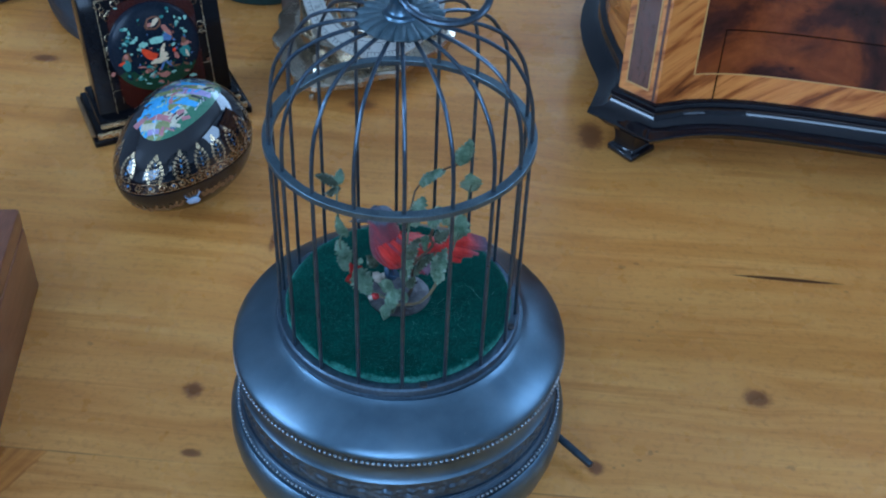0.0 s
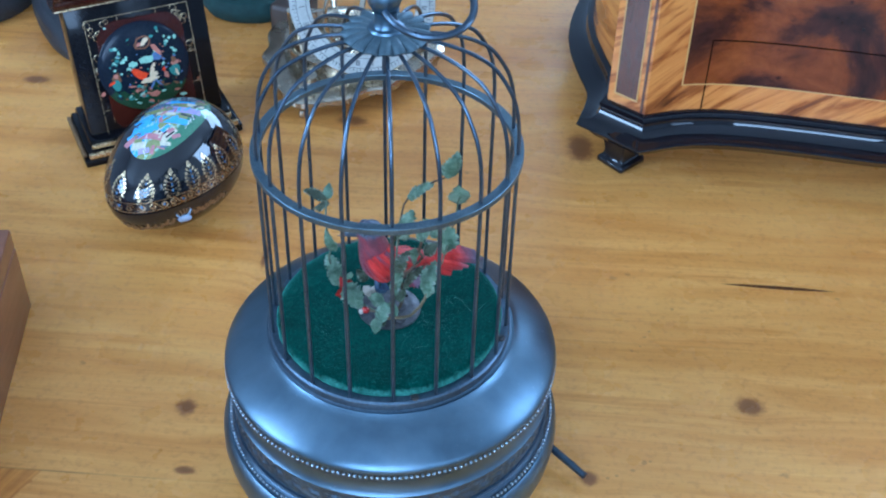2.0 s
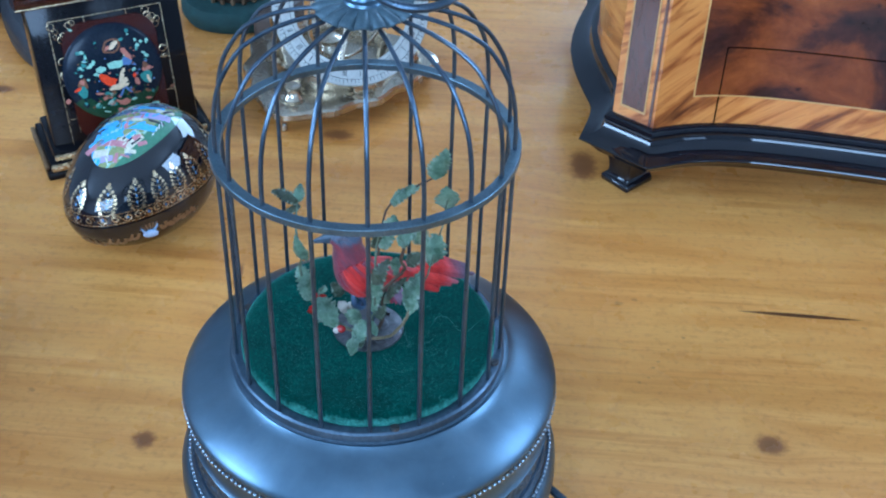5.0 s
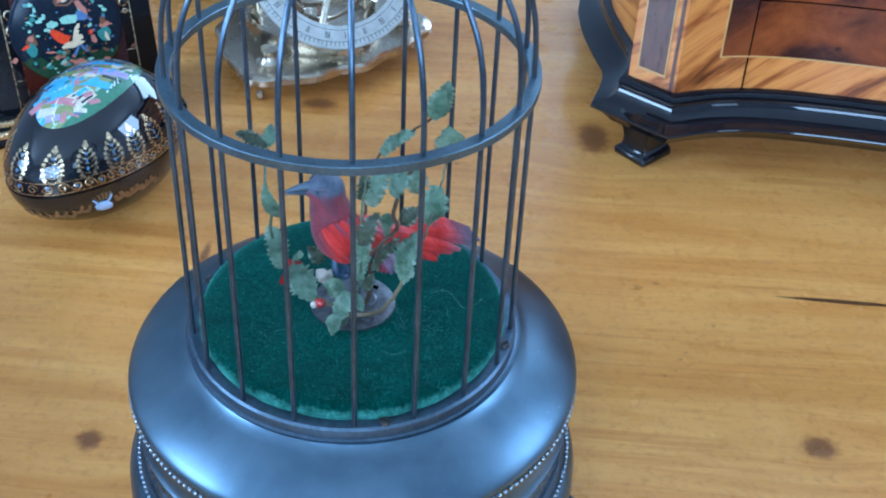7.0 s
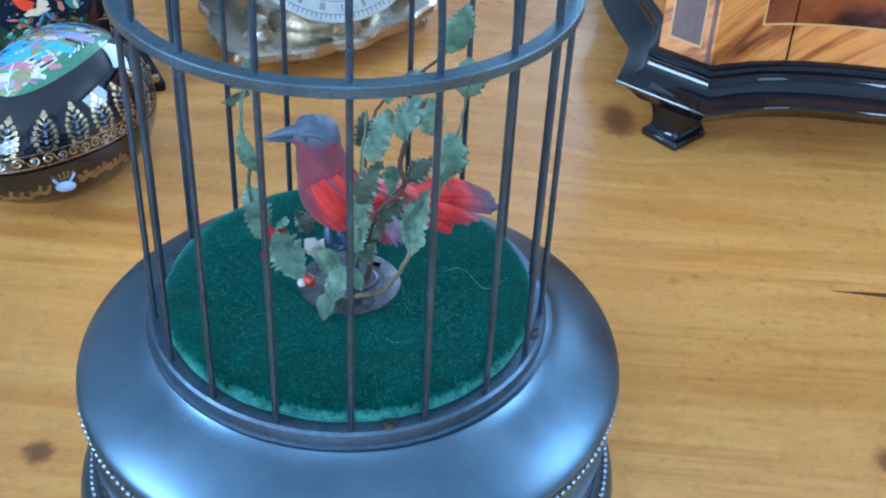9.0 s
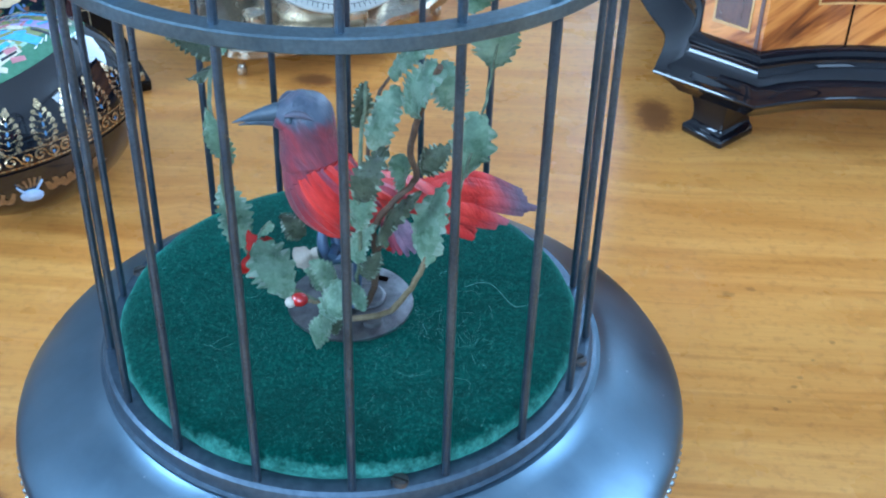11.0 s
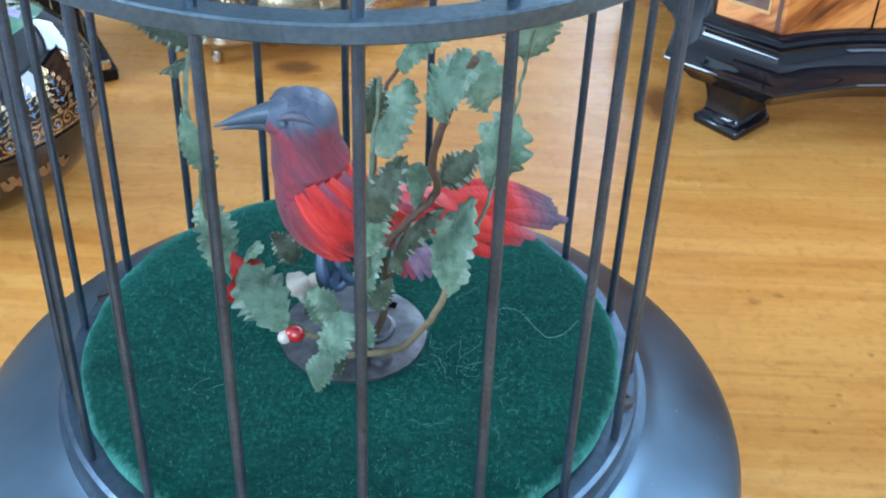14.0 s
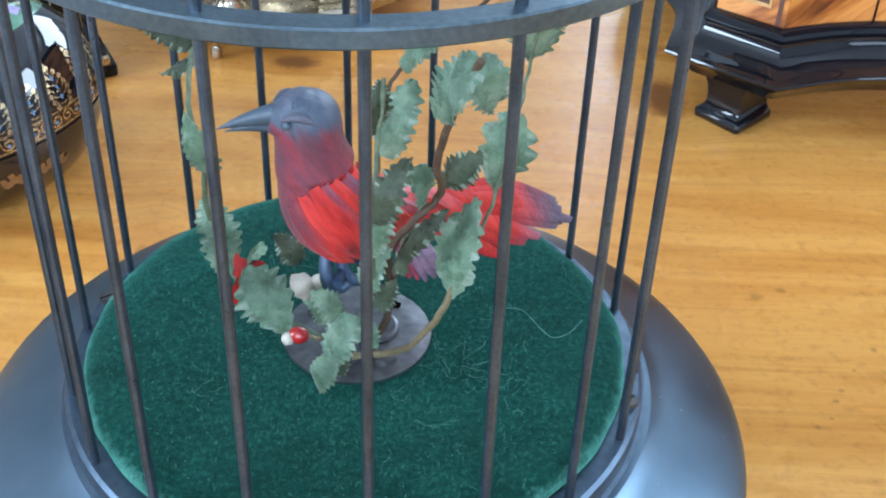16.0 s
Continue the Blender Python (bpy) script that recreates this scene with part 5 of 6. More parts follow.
U0, U1, Z0, Z1 = 0.0200, 0.0905, 0.0140, 0.0965
for u0, u1, z0, z1 in ((U0, U1, Z1 - 0.0006, Z1), (U0, U1, Z0, Z0 + 0.0006), (U0, U0 + 0.0006, Z0, Z1), (U1 - 0.0006, U1, Z0, Z1),
                       (U0 + 0.006, U0 + 0.0064, Z0 + 0.010, Z1 - 0.018), (U1 - 0.0064, U1 - 0.006, Z0 + 0.010, Z1 - 0.018), (U0 + 0.022, U1 - 0.022, Z1 - 0.0042, Z1 - 0.0038),
                       (U0, U0 + 0.0062, 0.0555, 0.0561), (U1 - 0.0062, U1, 0.0400, 0.0406), (U1 - 0.0062, U1, 0.0620, 0.0626), (U0, U0 + 0.0062, 0.0330, 0.0336), (U0 + 0.022, U0 + 0.0224, Z1 - 0.0042, Z1), (U1 - 0.0224, U1 - 0.022, Z1 - 0.0042, Z1)):
    part("gold_line", on_stand(block((u0, -0.00035, z0), (u1, 0.0004, z1)), face_m), GOLD, stand, smooth=0)
# filigree in the upper corners and along the right side
for cu, cz in ((U0 + 0.007, Z1 - 0.007), (U1 - 0.007, Z1 - 0.007), (U1 - 0.003, 0.066), (U0 + 0.003, 0.066)):
    bm = bmesh.new()
    big = cz > 0.08
    for k in range(9 if big else 3):
        g = random.Random(k + int(cu * 9999))
        o = Vector((cu + g.uniform(-0.006, 0.009) * (1 if big else 0.2) * (1 if cu < 0.05 else -1), -0.0002, cz + g.uniform(-0.008, 0.005)))
        rad = g.uniform(0.0012, 0.0026)
        tube([o + Vector((rad * math.cos(a), 0, rad * math.sin(a))) for a in [2 * math.pi * i / 14 for i in range(14)]], 0.00022, 4, bm, closed=True)
    part("gold_filigree", on_stand(bm, face_m), GOLD, stand, "fine gold filigree")
part("red_panel", plate_on_face(0.0552, 0.0545, 0.0590, 0.0770, 0.0140, -0.0008, 0.0003), RED_LACQUER, stand, "dark red lacquer panel with rounded top")

# the medallion: a shallow dome with a night scene in dabs of paint
MU, MZ, MR = 0.0535, 0.0590, 0.0310
MEDAL = [speckled("enamel_" + n, c, tuple(min(1, v * 1.3 + 0.005) for v in c), 600, (0.16, 0.26), 0.0, 0.0, coat=0.0) for n, c in
         (("night", (0.006, 0.010, 0.018)), ("meadow", (0.016, 0.045, 0.020)), ("pale_leaf", (0.30, 0.50, 0.38)), ("scarlet", (0.62, 0.055, 0.015)), ("cream", (0.62, 0.48, 0.30)),
          ("rose", (0.42, 0.16, 0.11)), ("teal", (0.06, 0.20, 0.17)), ("brown", (0.16, 0.07, 0.035)), ("blue", (0.10, 0.16, 0.30)))]
for enamel in MEDAL:
    enamel.node_tree.nodes["Principled BSDF"].inputs["Specular IOR Level"].default_value = 0.16
bm = bmesh.new()


def dome(u, z, lift=0.0):
    d2 = ((u - MU) ** 2 + (z - MZ) ** 2) / MR ** 2
    return Vector((u, -0.0010 - 0.0042 * math.sqrt(max(0.0, 1 - d2)) - lift, z))


rows = []
for j in range(9):
    rr = MR * math.sin(math.pi / 2 * j / 8) if j else 0.0005
    rows.append([bm.verts.new(dome(MU + rr * math.cos(2 * math.pi * i / 48), MZ + rr * math.sin(2 * math.pi * i / 48))) for i in range(48)])
for a, b in zip(rows, rows[1:]):
    for i in range(48):
        j = (i + 1) % 48
        f = bm.faces.new((a[i], b[i], b[j], a[j]))
        c = f.calc_center_median()
        f.material_index = 1 if c.z < MZ - 0.016 + 0.003 * math.sin(c.x * 900) else 0
bm.faces.new(rows[0])
rows = [rows[-1], [bm.verts.new((MU + MR * 1.01 * math.cos(2 * math.pi * i / 48), 0.0002, MZ + MR * 1.01 * math.sin(2 * math.pi * i / 48))) for i in range(48)]]
for i in range(48):
    j = (i + 1) % 48
    bm.faces.new((rows[0][i], rows[1][i], rows[1][j], rows[0][j]))


def daub(u, z, a, b, turn, slot, lift=0.00012, n=12):
    """A dab of paint in the medallion: middle, half sizes and turn, in mm from the medallion's middle."""
    g = random.Random(int(u * 31 + z * 17))
    c, s = math.cos(turn), math.sin(turn)
    ring = []
    for i in range(n):
        k = 1 + g.uniform(-0.22, 0.22)
        p, q = a * k * math.cos(2 * math.pi * i / n), b * k * math.sin(2 * math.pi * i / n)
        ring.append(bm.verts.new(dome(MU + 0.001 * (u + p * c - q * s), MZ + 0.001 * (z + p * s + q * c), lift)))
    mid = bm.verts.new(dome(MU + 0.001 * u, MZ + 0.001 * z, lift))
    for i in range(n):
        f = bm.faces.new((ring[i], mid, ring[(i + 1) % n]))
        f.material_index = slot


g = random.Random(4)
for k in range(17):
    daub(-16 + g.gauss(0, 4.0), 7 + g.gauss(0, 7), g.uniform(0.6, 1.8), g.uniform(0.5, 1.0), g.uniform(-0.4, 0.4), 2 if k % 3 else 6)
    daub(15 + g.gauss(0, 4.0), 12 + g.gauss(0, 6), g.uniform(0.6, 1.6), g.uniform(0.5, 1.2), g.uniform(-0.6, 0.6), 2 if k % 3 else 6)
for k in range(60):
    daub(g.uniform(-24, 24), g.gauss(-2, 11), g.uniform(0.4, 1.2), g.uniform(0.3, 0.8), g.uniform(-0.8, 0.8), g.choice((2, 6, 5, 7, 8, 1)), 0.00016)
for k in range(50):
    daub(g.gauss(0, 11), -17 + g.gauss(0, 4.5), g.uniform(0.8, 2.6), g.uniform(0.5, 1.4), g.uniform(-0.6, 0.6), g.choice((1, 6, 7, 1, 5, 2)))
daub(-8, 3.5, 3.0, 2.0, 0.0, 2, 0.0002)
daub(1.5, 5.0, 5.0, 2.8, 0.1, 2, 0.0002)
daub(1, 17, 6.0, 4.6, 0.2, 7, 0.0002)
daub(1, 17, 4.6, 3.4, 0.2, 0, 0.00026)
daub(2.5, 17.5, 3.6, 1.5, 0.7, 4, 0.0003)
daub(-1.5, 16.0, 1.8, 1.2, 0.5, 5, 0.00032)
daub(9.5, 10.5, 5.6, 1.6, -1.0, 5, 0.00022)
daub(8.5, 6.0, 3.2, 3.0, -0.8, 8, 0.00018)
daub(-5.0, -4.0, 6.0, 2.6, -0.75, 3, 0.00026)
daub(-3.0, -5.2, 4.0, 2.4, 0.1, 3, 0.00028)
daub(3.5, -4.0, 1.5, 4.4, -0.35, 4, 0.0003)
daub(1.0, -9.2, 6.2, 2.0, 0.12, 4, 0.00032)
daub(5.0, -6.0, 2.2, 2.0, 0.3, 4, 0.00034)
daub(5.5, 0.5, 1.0, 1.8, -0.5, 4, 0.00034)
daub(2.5, -13.0, 3.6, 0.8, 1.0, 8, 0.0003)
daub(6.5, -12.0, 3.4, 0.8, -0.9, 8, 0.0003)
daub(20, -1, 3.6, 1.5, 0.1, 5, 0.00026)
daub(19.5, 1.5, 1.6, 2.4, 0.0, 7, 0.00028)
daub(19.5, -6.5, 3.6, 4.5, 0.1, 6, 0.0002)
daub(20.5, -8, 1.0, 2.8, 0.2, 4, 0.0003)
daub(-20.5, -4, 3.2, 4.0, 0.0, 7, 0.0002)
daub(-20.5, -2.5, 1.6, 1.8, 0.0, 5, 0.0003)
daub(-21, -9, 2.8, 3.6, 0.1, 6, 0.00022)
daub(-24, -7, 2.4, 0.9, 0.4, 3, 0.0003)
daub(13, -8, 1.5, 2.8, 0.2, 5, 0.00024)
daub(12, -4, 1.2, 1.4, 0.0, 3, 0.00024)
daub(3, -20, 4.0, 1.8, 0.2, 5, 0.00028)
bm.transform(face_m)
part("painted_medallion", bm, MEDAL, stand, "round painted night scene in red, cream and green", 30)

# ---------------------------------------------------------------- inlaid music box


def striped_wood():
    k = Mat("tulipwood_banding")
    v = k.coord((1, 1, 1), (0, radians(38), 0))
    sep = k.t.nodes.new("ShaderNodeMapping")
    sep.inputs["Scale"].default_value = (5, 5, 40)
    k.link(v, sep.inputs[0])
    n = k.noise(sep.outputs[0], 2.2, 4, 0.6, 0.5)
    fine = k.noise(sep.outputs[0], 9.0, 3)
    col = k.ramp(n, (0.30, (0.085, 0.020, 0.007)), (0.41, (0.30, 0.085, 0.017)), (0.50, (0.56, 0.200, 0.042)), (0.60, (0.66, 0.260, 0.058)), (0.68, (0.34, 0.10, 0.02)), (0.78, (0.14, 0.036, 0.010)))
    col = k.mix(0.25, col, k.ramp(fine, (0.3, (0.3, 0.3, 0.3)), (0.7, (0.7, 0.7, 0.7))), "SOFT_LIGHT")
    k.put(Base_Color=col, Roughness=0.14, Coat_Weight=0.3, Coat_Roughness=0.04)
    return k.m


def burl():
    k = Mat("burl_walnut")
    v = k.coord()
    a = k.noise(k.coord((1, 1, 1.25), loc=(0.31, 0.0, 0.12)), 15.0, 6, 0.58, 0.7)
    b = k.noise(v, 95.0, 5, 0.65, 0.6)
    vor = k.node("ShaderNodeTexVoronoi", Scale=70.0, Randomness=1.0)
    k.link(v, vor.inputs["Vector"])
    col = k.ramp(a, (0.32, (0.014, 0.005, 0.006)), (0.43, (0.048, 0.013, 0.009)), (0.52, (0.15, 0.034, 0.010)), (0.64, (0.25, 0.064, 0.015)), (0.80, (0.33, 0.095, 0.022)))
    col = k.mix(0.35, col, k.ramp(b, (0.3, (0.2, 0.2, 0.2)), (0.7, (0.75, 0.75, 0.75))), "SOFT_LIGHT")
    eyes = k.ramp(vor.outputs["Distance"], (0.05, (1.0, 1.0, 1.0)), (0.16, (0.0, 0.0, 0.0)))
    col = k.mix(k.math("MULTIPLY", eyes, k.ramp(b, (0.5, (0, 0, 0)), (0.6, (1, 1, 1)))), col, (0.02, 0.007, 0.006))
    k.put(Base_Color=col, Roughness=0.10, Specular_IOR_Level=0.3)
    return k.m


STRIPED, BURL = striped_wood(), burl()
BOXWOOD = speckled("boxwood_line", (0.52, 0.27, 0.075), (0.62, 0.35, 0.11), 200, (0.14, 0.2), 0.0, 0.0, coat=1.0)
PANEL_DARK = speckled("dark_rosewood", (0.055, 0.016, 0.010), (0.10, 0.030, 0.016), 60, (0.14, 0.2), 0.0, 0.0, stretch=(4, 4, 0.8), coat=1.0)

MID = 0.37      # the box is alike either side of this x


def through_keys(keys, v):
    """A smooth curve through a few (place, value) keys."""
    v = min(max(v, keys[0][0]), keys[-1][0])
    for i in range(len(keys) - 1):
        if v <= keys[i + 1][0]:
            break
    (x0, y0), (x1, y1) = keys[i], keys[i + 1]

    def slope(k):
        a, b = keys[max(k - 1, 0)], keys[min(k + 1, len(keys) - 1)]
        return (b[1] - a[1]) / (b[0] - a[0])

    h = x1 - x0
    t = (v - x0) / h
    return (2 * t ** 3 - 3 * t * t + 1) * y0 + (t ** 3 - 2 * t * t + t) * h * slope(i) + (3 * t * t - 2 * t ** 3) * y1 + (t ** 3 - t * t) * h * slope(i + 1)


def front_y(x):
    """Serpentine front: hollow near the corners, bowed out in the middle."""
    return through_keys([(0.142, 0.2590), (0.161, 0.2662), (0.182, 0.2703), (0.210, 0.2708), (0.253, 0.2668), (0.295, 0.2615), (0.335, 0.2582), (0.37, 0.2574)], MID - abs(x - MID))


def side_x(t):
    """The waved left side, t from the front canted corner to the back one."""
    y = 0.276 + (BACK - 0.276) * t
    return through_keys([(0.276, 0.1180), (0.293, 0.1222), (0.309, 0.1236), (0.335, 0.1175), (0.360, 0.1125), (0.383, 0.1106)], 0.383 - abs(y - 0.383))


BACK = 0.49
outline = []
nf_ = 48
for i in range(nf_ + 1):
    x = 0.142 + (2 * MID - 0.284) * i / nf_
    outline.append((x, front_y(x)))
for i in range(25):
    t = i / 24
    outline.append((2 * MID - side_x(t), 0.276 + (BACK - 0.276) * t))
outline.append((0.716 - 0.12, BACK + 0.017))
outline.append((0.142, BACK + 0.017))
for i in range(25):
    t = 1 - i / 24
    outline.append((side_x(t), 0.276 + (BACK - 0.276) * t))


def offset_loop(pts, d):
    """The closed outline pushed outward by d, with mitred corners."""
    out = []
    n = len(pts)
    for i in range(n):
        p, q, r = Vector(pts[i - 1]), Vector(pts[i]), Vector(pts[(i + 1) % n])
        e1, e2 = (q - p).normalized(), (r - q).normalized()
        n1, n2 = Vector((e1.y, -e1.x)), Vector((e2.y, -e2.x))
        m = (n1 + n2).normalized()
        out.append(q + m * (d / max(0.45, m.dot(n1))))
    return out


def sweep(profile, bm=None):
    """A moulding of (outward, height) run round the box."""
    bm = bm or bmesh.new()
    rows = [[bm.verts.new((q.x, q.y, z)) for q in offset_loop(outline, d)] for d, z in profile]
    n = len(outline)
    for a, b in zip(rows, rows[1:] + rows[:1]):
        for i in range(n):
            j = (i + 1) % n
            bm.faces.new((a[i], a[j], b[j], b[i]))
    bmesh.ops.recalc_face_normals(bm, faces=bm.faces)
    return bm


music = thing("music_box", (MID, 0.38, 0), "large inlaid burl walnut music box on black moulded plinth", "music box")
BOX_TOP = 0.205
bm = bmesh.new()
lo = [bm.verts.new((q.x, q.y, 0.030)) for q in offset_loop(outline, 0.0)]
hi = [bm.verts.new((q.x, q.y, BOX_TOP)) for q in offset_loop(outline, 0.0)]
for i in range(len(lo)):
    j = (i + 1) % len(lo)
    bm.faces.new((lo[i], lo[j], hi[j], hi[i]))
bm.faces.new(lo[::-1])
bm.faces.new(hi)
body = part("body", bm, STRIPED, music, "striped tulipwood banding on the carcase", 30)
plinth_profile = [(-0.006, 0.0502), (0.0004, 0.0502), (0.0026, 0.0498), (0.0042, 0.0486), (0.0047, 0.0470), (0.0042, 0.0454), (0.0030, 0.0444), (0.0030, 0.0434), (0.0038, 0.0414),
                  (0.0054, 0.0392), (0.0078, 0.0372), (0.0107, 0.0356), (0.0138, 0.0345), (0.0160, 0.0340), (0.0170, 0.0336), (0.0173, 0.0329), (0.0169, 0.0321), (0.0140, 0.0303), (0.0105, 0.0272), (0.0075, 0.0240), (0.0055, 0.0215), (-0.006, 0.0215)]
part("base_moulding", sweep(plinth_profile), BLACK_LACQUER, music, "glossy black lacquer base moulding", 28)
top_profile = [(-0.010, BOX_TOP + 0.0002), (0.004, BOX_TOP + 0.0002), (0.010, BOX_TOP + 0.005), (0.014, BOX_TOP + 0.010), (0.014, BOX_TOP + 0.014), (-0.010, BOX_TOP + 0.016)]
part("top_moulding", sweep(top_profile), BLACK_LACQUER, music, "glossy black lacquer top moulding", 28)
bm = bmesh.new()
bm.faces.new([bm.verts.new((q.x, q.y, BOX_TOP + 0.0150)) for q in offset_loop(outline, -0.009)])
bmesh.ops.solidify(bm, geom=bm.faces[:], thickness=0.004)
part("lid_panel", bm, BURL, music, "burl walnut lid panel", 0)


def front_panel(name, x0, x1, z0, z1, proud, material, parent=music, label="", n=40):
    """A veneer piece that follows the serpentine front."""
    bm = bmesh.new()
    rows = []
    for i in range(n + 1):
        x = x0 + (x1 - x0) * i / n
        e = 0.0005
        nx, ny = front_y(x + e) - front_y(x - e), -2 * e
        k = math.hypot(nx, ny)
        nx, ny = nx / k, ny / k
        rows.append([bm.verts.new((x + nx * p, front_y(x) + ny * p, z)) for p, z in ((-0.0005, z0), (proud, z0), (proud, z1), (-0.0005, z1))])
    for a, b in zip(rows, rows[1:]):
        for i in range(4):
            j = (i + 1) % 4
            bm.faces.new((a[i], a[j], b[j], b[i]))
    bm.faces.new(rows[0][::-1])
    bm.faces.new(rows[-1])
    bmesh.ops.recalc_face_normals(bm, faces=bm.faces)
    return part(name, bm, material, parent, label, 30)


PX0, PX1, PZ0, PZ1 = 0.1650, 2 * MID - 0.1650, 0.0705, 0.182
DX0, DX1, DZ1 = 0.1800, 2 * MID - 0.1800, 0.1030
front_panel("burl_panel", PX0, PX1, PZ0, PZ1, 0.0004, BURL, label="dark mottled burl walnut panel")
for x0, x1, z0, z1 in ((PX0 - 0.0009, PX0, PZ0 - 0.0009, PZ1), (PX1, PX1 + 0.0009, PZ0 - 0.0009, PZ1)):
    front_panel("boxwood_line", x0, x1, z0, z1, 0.0006, BOXWOOD, n=2)
front_panel("boxwood_line", PX0 - 0.0009, PX1 + 0.0009, PZ0 - 0.0010, PZ0, 0.0006, BOXWOOD)
front_panel("boxwood_line", PX0 - 0.0009, PX1 + 0.0009, PZ1, PZ1 + 0.0010, 0.0006, BOXWOOD)
front_panel("drawer_gap", DX0 - 0.0004, DX0 + 0.0003, 0.0501, DZ1, 0.0007, GAP, n=2)
front_panel("drawer_gap", DX1 - 0.0003, DX1 + 0.0004, 0.0501, DZ1, 0.0007, GAP, n=2)
front_panel("drawer_gap", DX0, DX1, DZ1 - 0.0003, DZ1 + 0.0004, 0.0007, GAP)


def canted(mirror):
    """Inlay on a canted corner."""
    a, b = Vector((0.142, front_y(0.142), 0)), Vector((side_x(0), 0.276, 0))
    d = (b - a).normalized()
    nrm = Vector((-d.y, d.x, 0))
    nrm = nrm if nrm.y < 0 else -nrm
    width = (b - a).length
    for name, s0, s1, z0, z1, proud, material in (("corner_panel", 0.26, 0.80, 0.0585, 0.178, 0.0005, PANEL_DARK), ("boxwood_line", 0.225, 0.255, 0.0570, 0.180, 0.0007, BOXWOOD),
                                                  ("boxwood_line", 0.805, 0.835, 0.0570, 0.180, 0.0007, BOXWOOD), ("boxwood_line", 0.255, 0.805, 0.0570, 0.0584, 0.0007, BOXWOOD),
                                                  ("corner_strip", 0.06, 0.12, 0.0502, 0.200, 0.0006, PANEL_DARK)):
        bm = bmesh.new()
        vs = []
        for s in (s0, s1):
            for p in (-0.0003, proud):
                for z in (z0, z1):
                    q = a + d * width * s + nrm * p
                    vs.append(bm.verts.new((2 * MID - q.x if mirror else q.x, q.y, z)))
        for f in ((0, 1, 3, 2), (4, 6, 7, 5), (2, 3, 7, 6), (0, 2, 6, 4), (1, 5, 7, 3), (0, 4, 5, 1)):
            bm.faces.new([vs[i] for i in f])
        bmesh.ops.recalc_face_normals(bm, faces=bm.faces)
        part(name, bm, material, music, smooth=0)


canted(False)
canted(True)


def foot(cx, cy, turn):
    """A bracket foot under a canted corner: a waisted neck on a spreading pad."""
    m = Matrix.Translation((cx, cy, 0)) @ Matrix.Rotation(turn, 4, "Z")
    bm = bmesh.new()
    rows = []
    for h, z in ((0.0108, 0.0), (0.0116, 0.0008), (0.0118, 0.0030), (0.0114, 0.0042), (0.0102, 0.0050), (0.0092, 0.0064), (0.0086, 0.0085), (0.0086, 0.0115), (0.0092, 0.0160), (0.0108, 0.0212), (0.0112, 0.0240)):
        c = h * 0.10
        row = [(h - c, -h), (h, -h + c), (h, 0.013 - c), (h - c, 0.013), (-h + c, 0.013), (-h, 0.013 - c), (-h, -h + c), (-h + c, -h)]
        rows.append([bm.verts.new(m @ Vector((x, y, z))) for x, y in row])
    for a, b in zip(rows, rows[1:]):
        for i in range(8):
            j = (i + 1) % 8
            bm.faces.new((a[i], a[j], b[j], b[i]))
    bm.faces.new(rows[0][::-1])
    bm.faces.new(rows[-1])
    bmesh.ops.recalc_face_normals(bm, faces=bm.faces)
    part("foot", bm, BLACK_LACQUER, music, smooth=40)


foot(0.1318, 0.2745, radians(-45))
foot(2 * MID - 0.1318, 0.2745, radians(45))
foot(0.14, BACK, radians(-135))
foot(2 * MID - 0.14, BACK, radians(135))

# ---------------------------------------------------------------- silver dial clock on a scalloped base
clock = thing("dial_clock", (-0.066, 0.385, 0), "silvered table dial with engraved ring on scalloped base", "clock")
CX, CY, CT = -0.0760, 0.3720, radians(12)


def clock_plate(radius, z0, z1):
    bm = bmesh.new()
    n = 144
    prof = [(0.93, z0), (0.985, z0 + 0.0006), (1.0, z0 + 0.002), (0.995, z1 - 0.0015), (0.97, z1), (0.90, z1 + 0.0004)]
    rows = []
    for k, z in prof:
        row = []
        for i in range(n):
            a = 2 * math.pi * i / n
            lobe = 1 + 0.12 * math.cos(3 * (a - CT)) + 0.035 * math.cos(6 * (a - CT)) + 0.025 * math.cos(12 * (a - CT))
            row.append(bm.verts.new((CX + radius * k * lobe * math.cos(a), CY + radius * k * lobe * math.sin(a), z)))
        rows.append(row)
    for a, b in zip(rows, rows[1:]):
        for i in range(n):
            j = (i + 1) % n
            bm.faces.new((a[i], a[j], b[j], b[i]))
    bm.faces.new(rows[0][::-1])
    bm.faces.new(rows[-1])
    return bm


part("base_plate", clock_plate(0.066, 0.0110, 0.0180), SILVER, clock, "scalloped silvered brass base plate")
for k in range(3):
    a = CT + k * math.pi * 2 / 3
    fx, fy = CX + 0.0700 * math.cos(a), CY + 0.0700 * math.sin(a)
    part("foot", lathe([(0.0012, 0.0), (0.0024, 0.001), (0.0026, 0.004), (0.0016, 0.0065), (0.0030, 0.009), (0.0034, 0.0110), (0.0010, 0.0112)], 16, centre=(fx, fy)), SILVER, clock)
    sx, sy = CX + 0.056 * math.cos(a), CY + 0.056 * math.sin(a)
    part("corner_post", lathe([(0.0080, 0.0182), (0.0084, 0.0200), (0.0060, 0.0225), (0.0050, 0.0260), (0.0056, 0.0280), (0.0020, 0.0285)], 24, centre=(sx, sy)), SILVER, clock)
part("compass_bowl", lathe([(0.040, 0.0182), (0.0440, 0.0184), (0.0450, 0.0220), (0.0430, 0.0300), (0.0440, 0.0310), (0.0405, 0.0312), (0.0390, 0.0290), (0.0370, 0.0215), (0.0005, 0.0212)], 72, centre=(CX, CY)), SILVER, clock, "polished silver bowl")
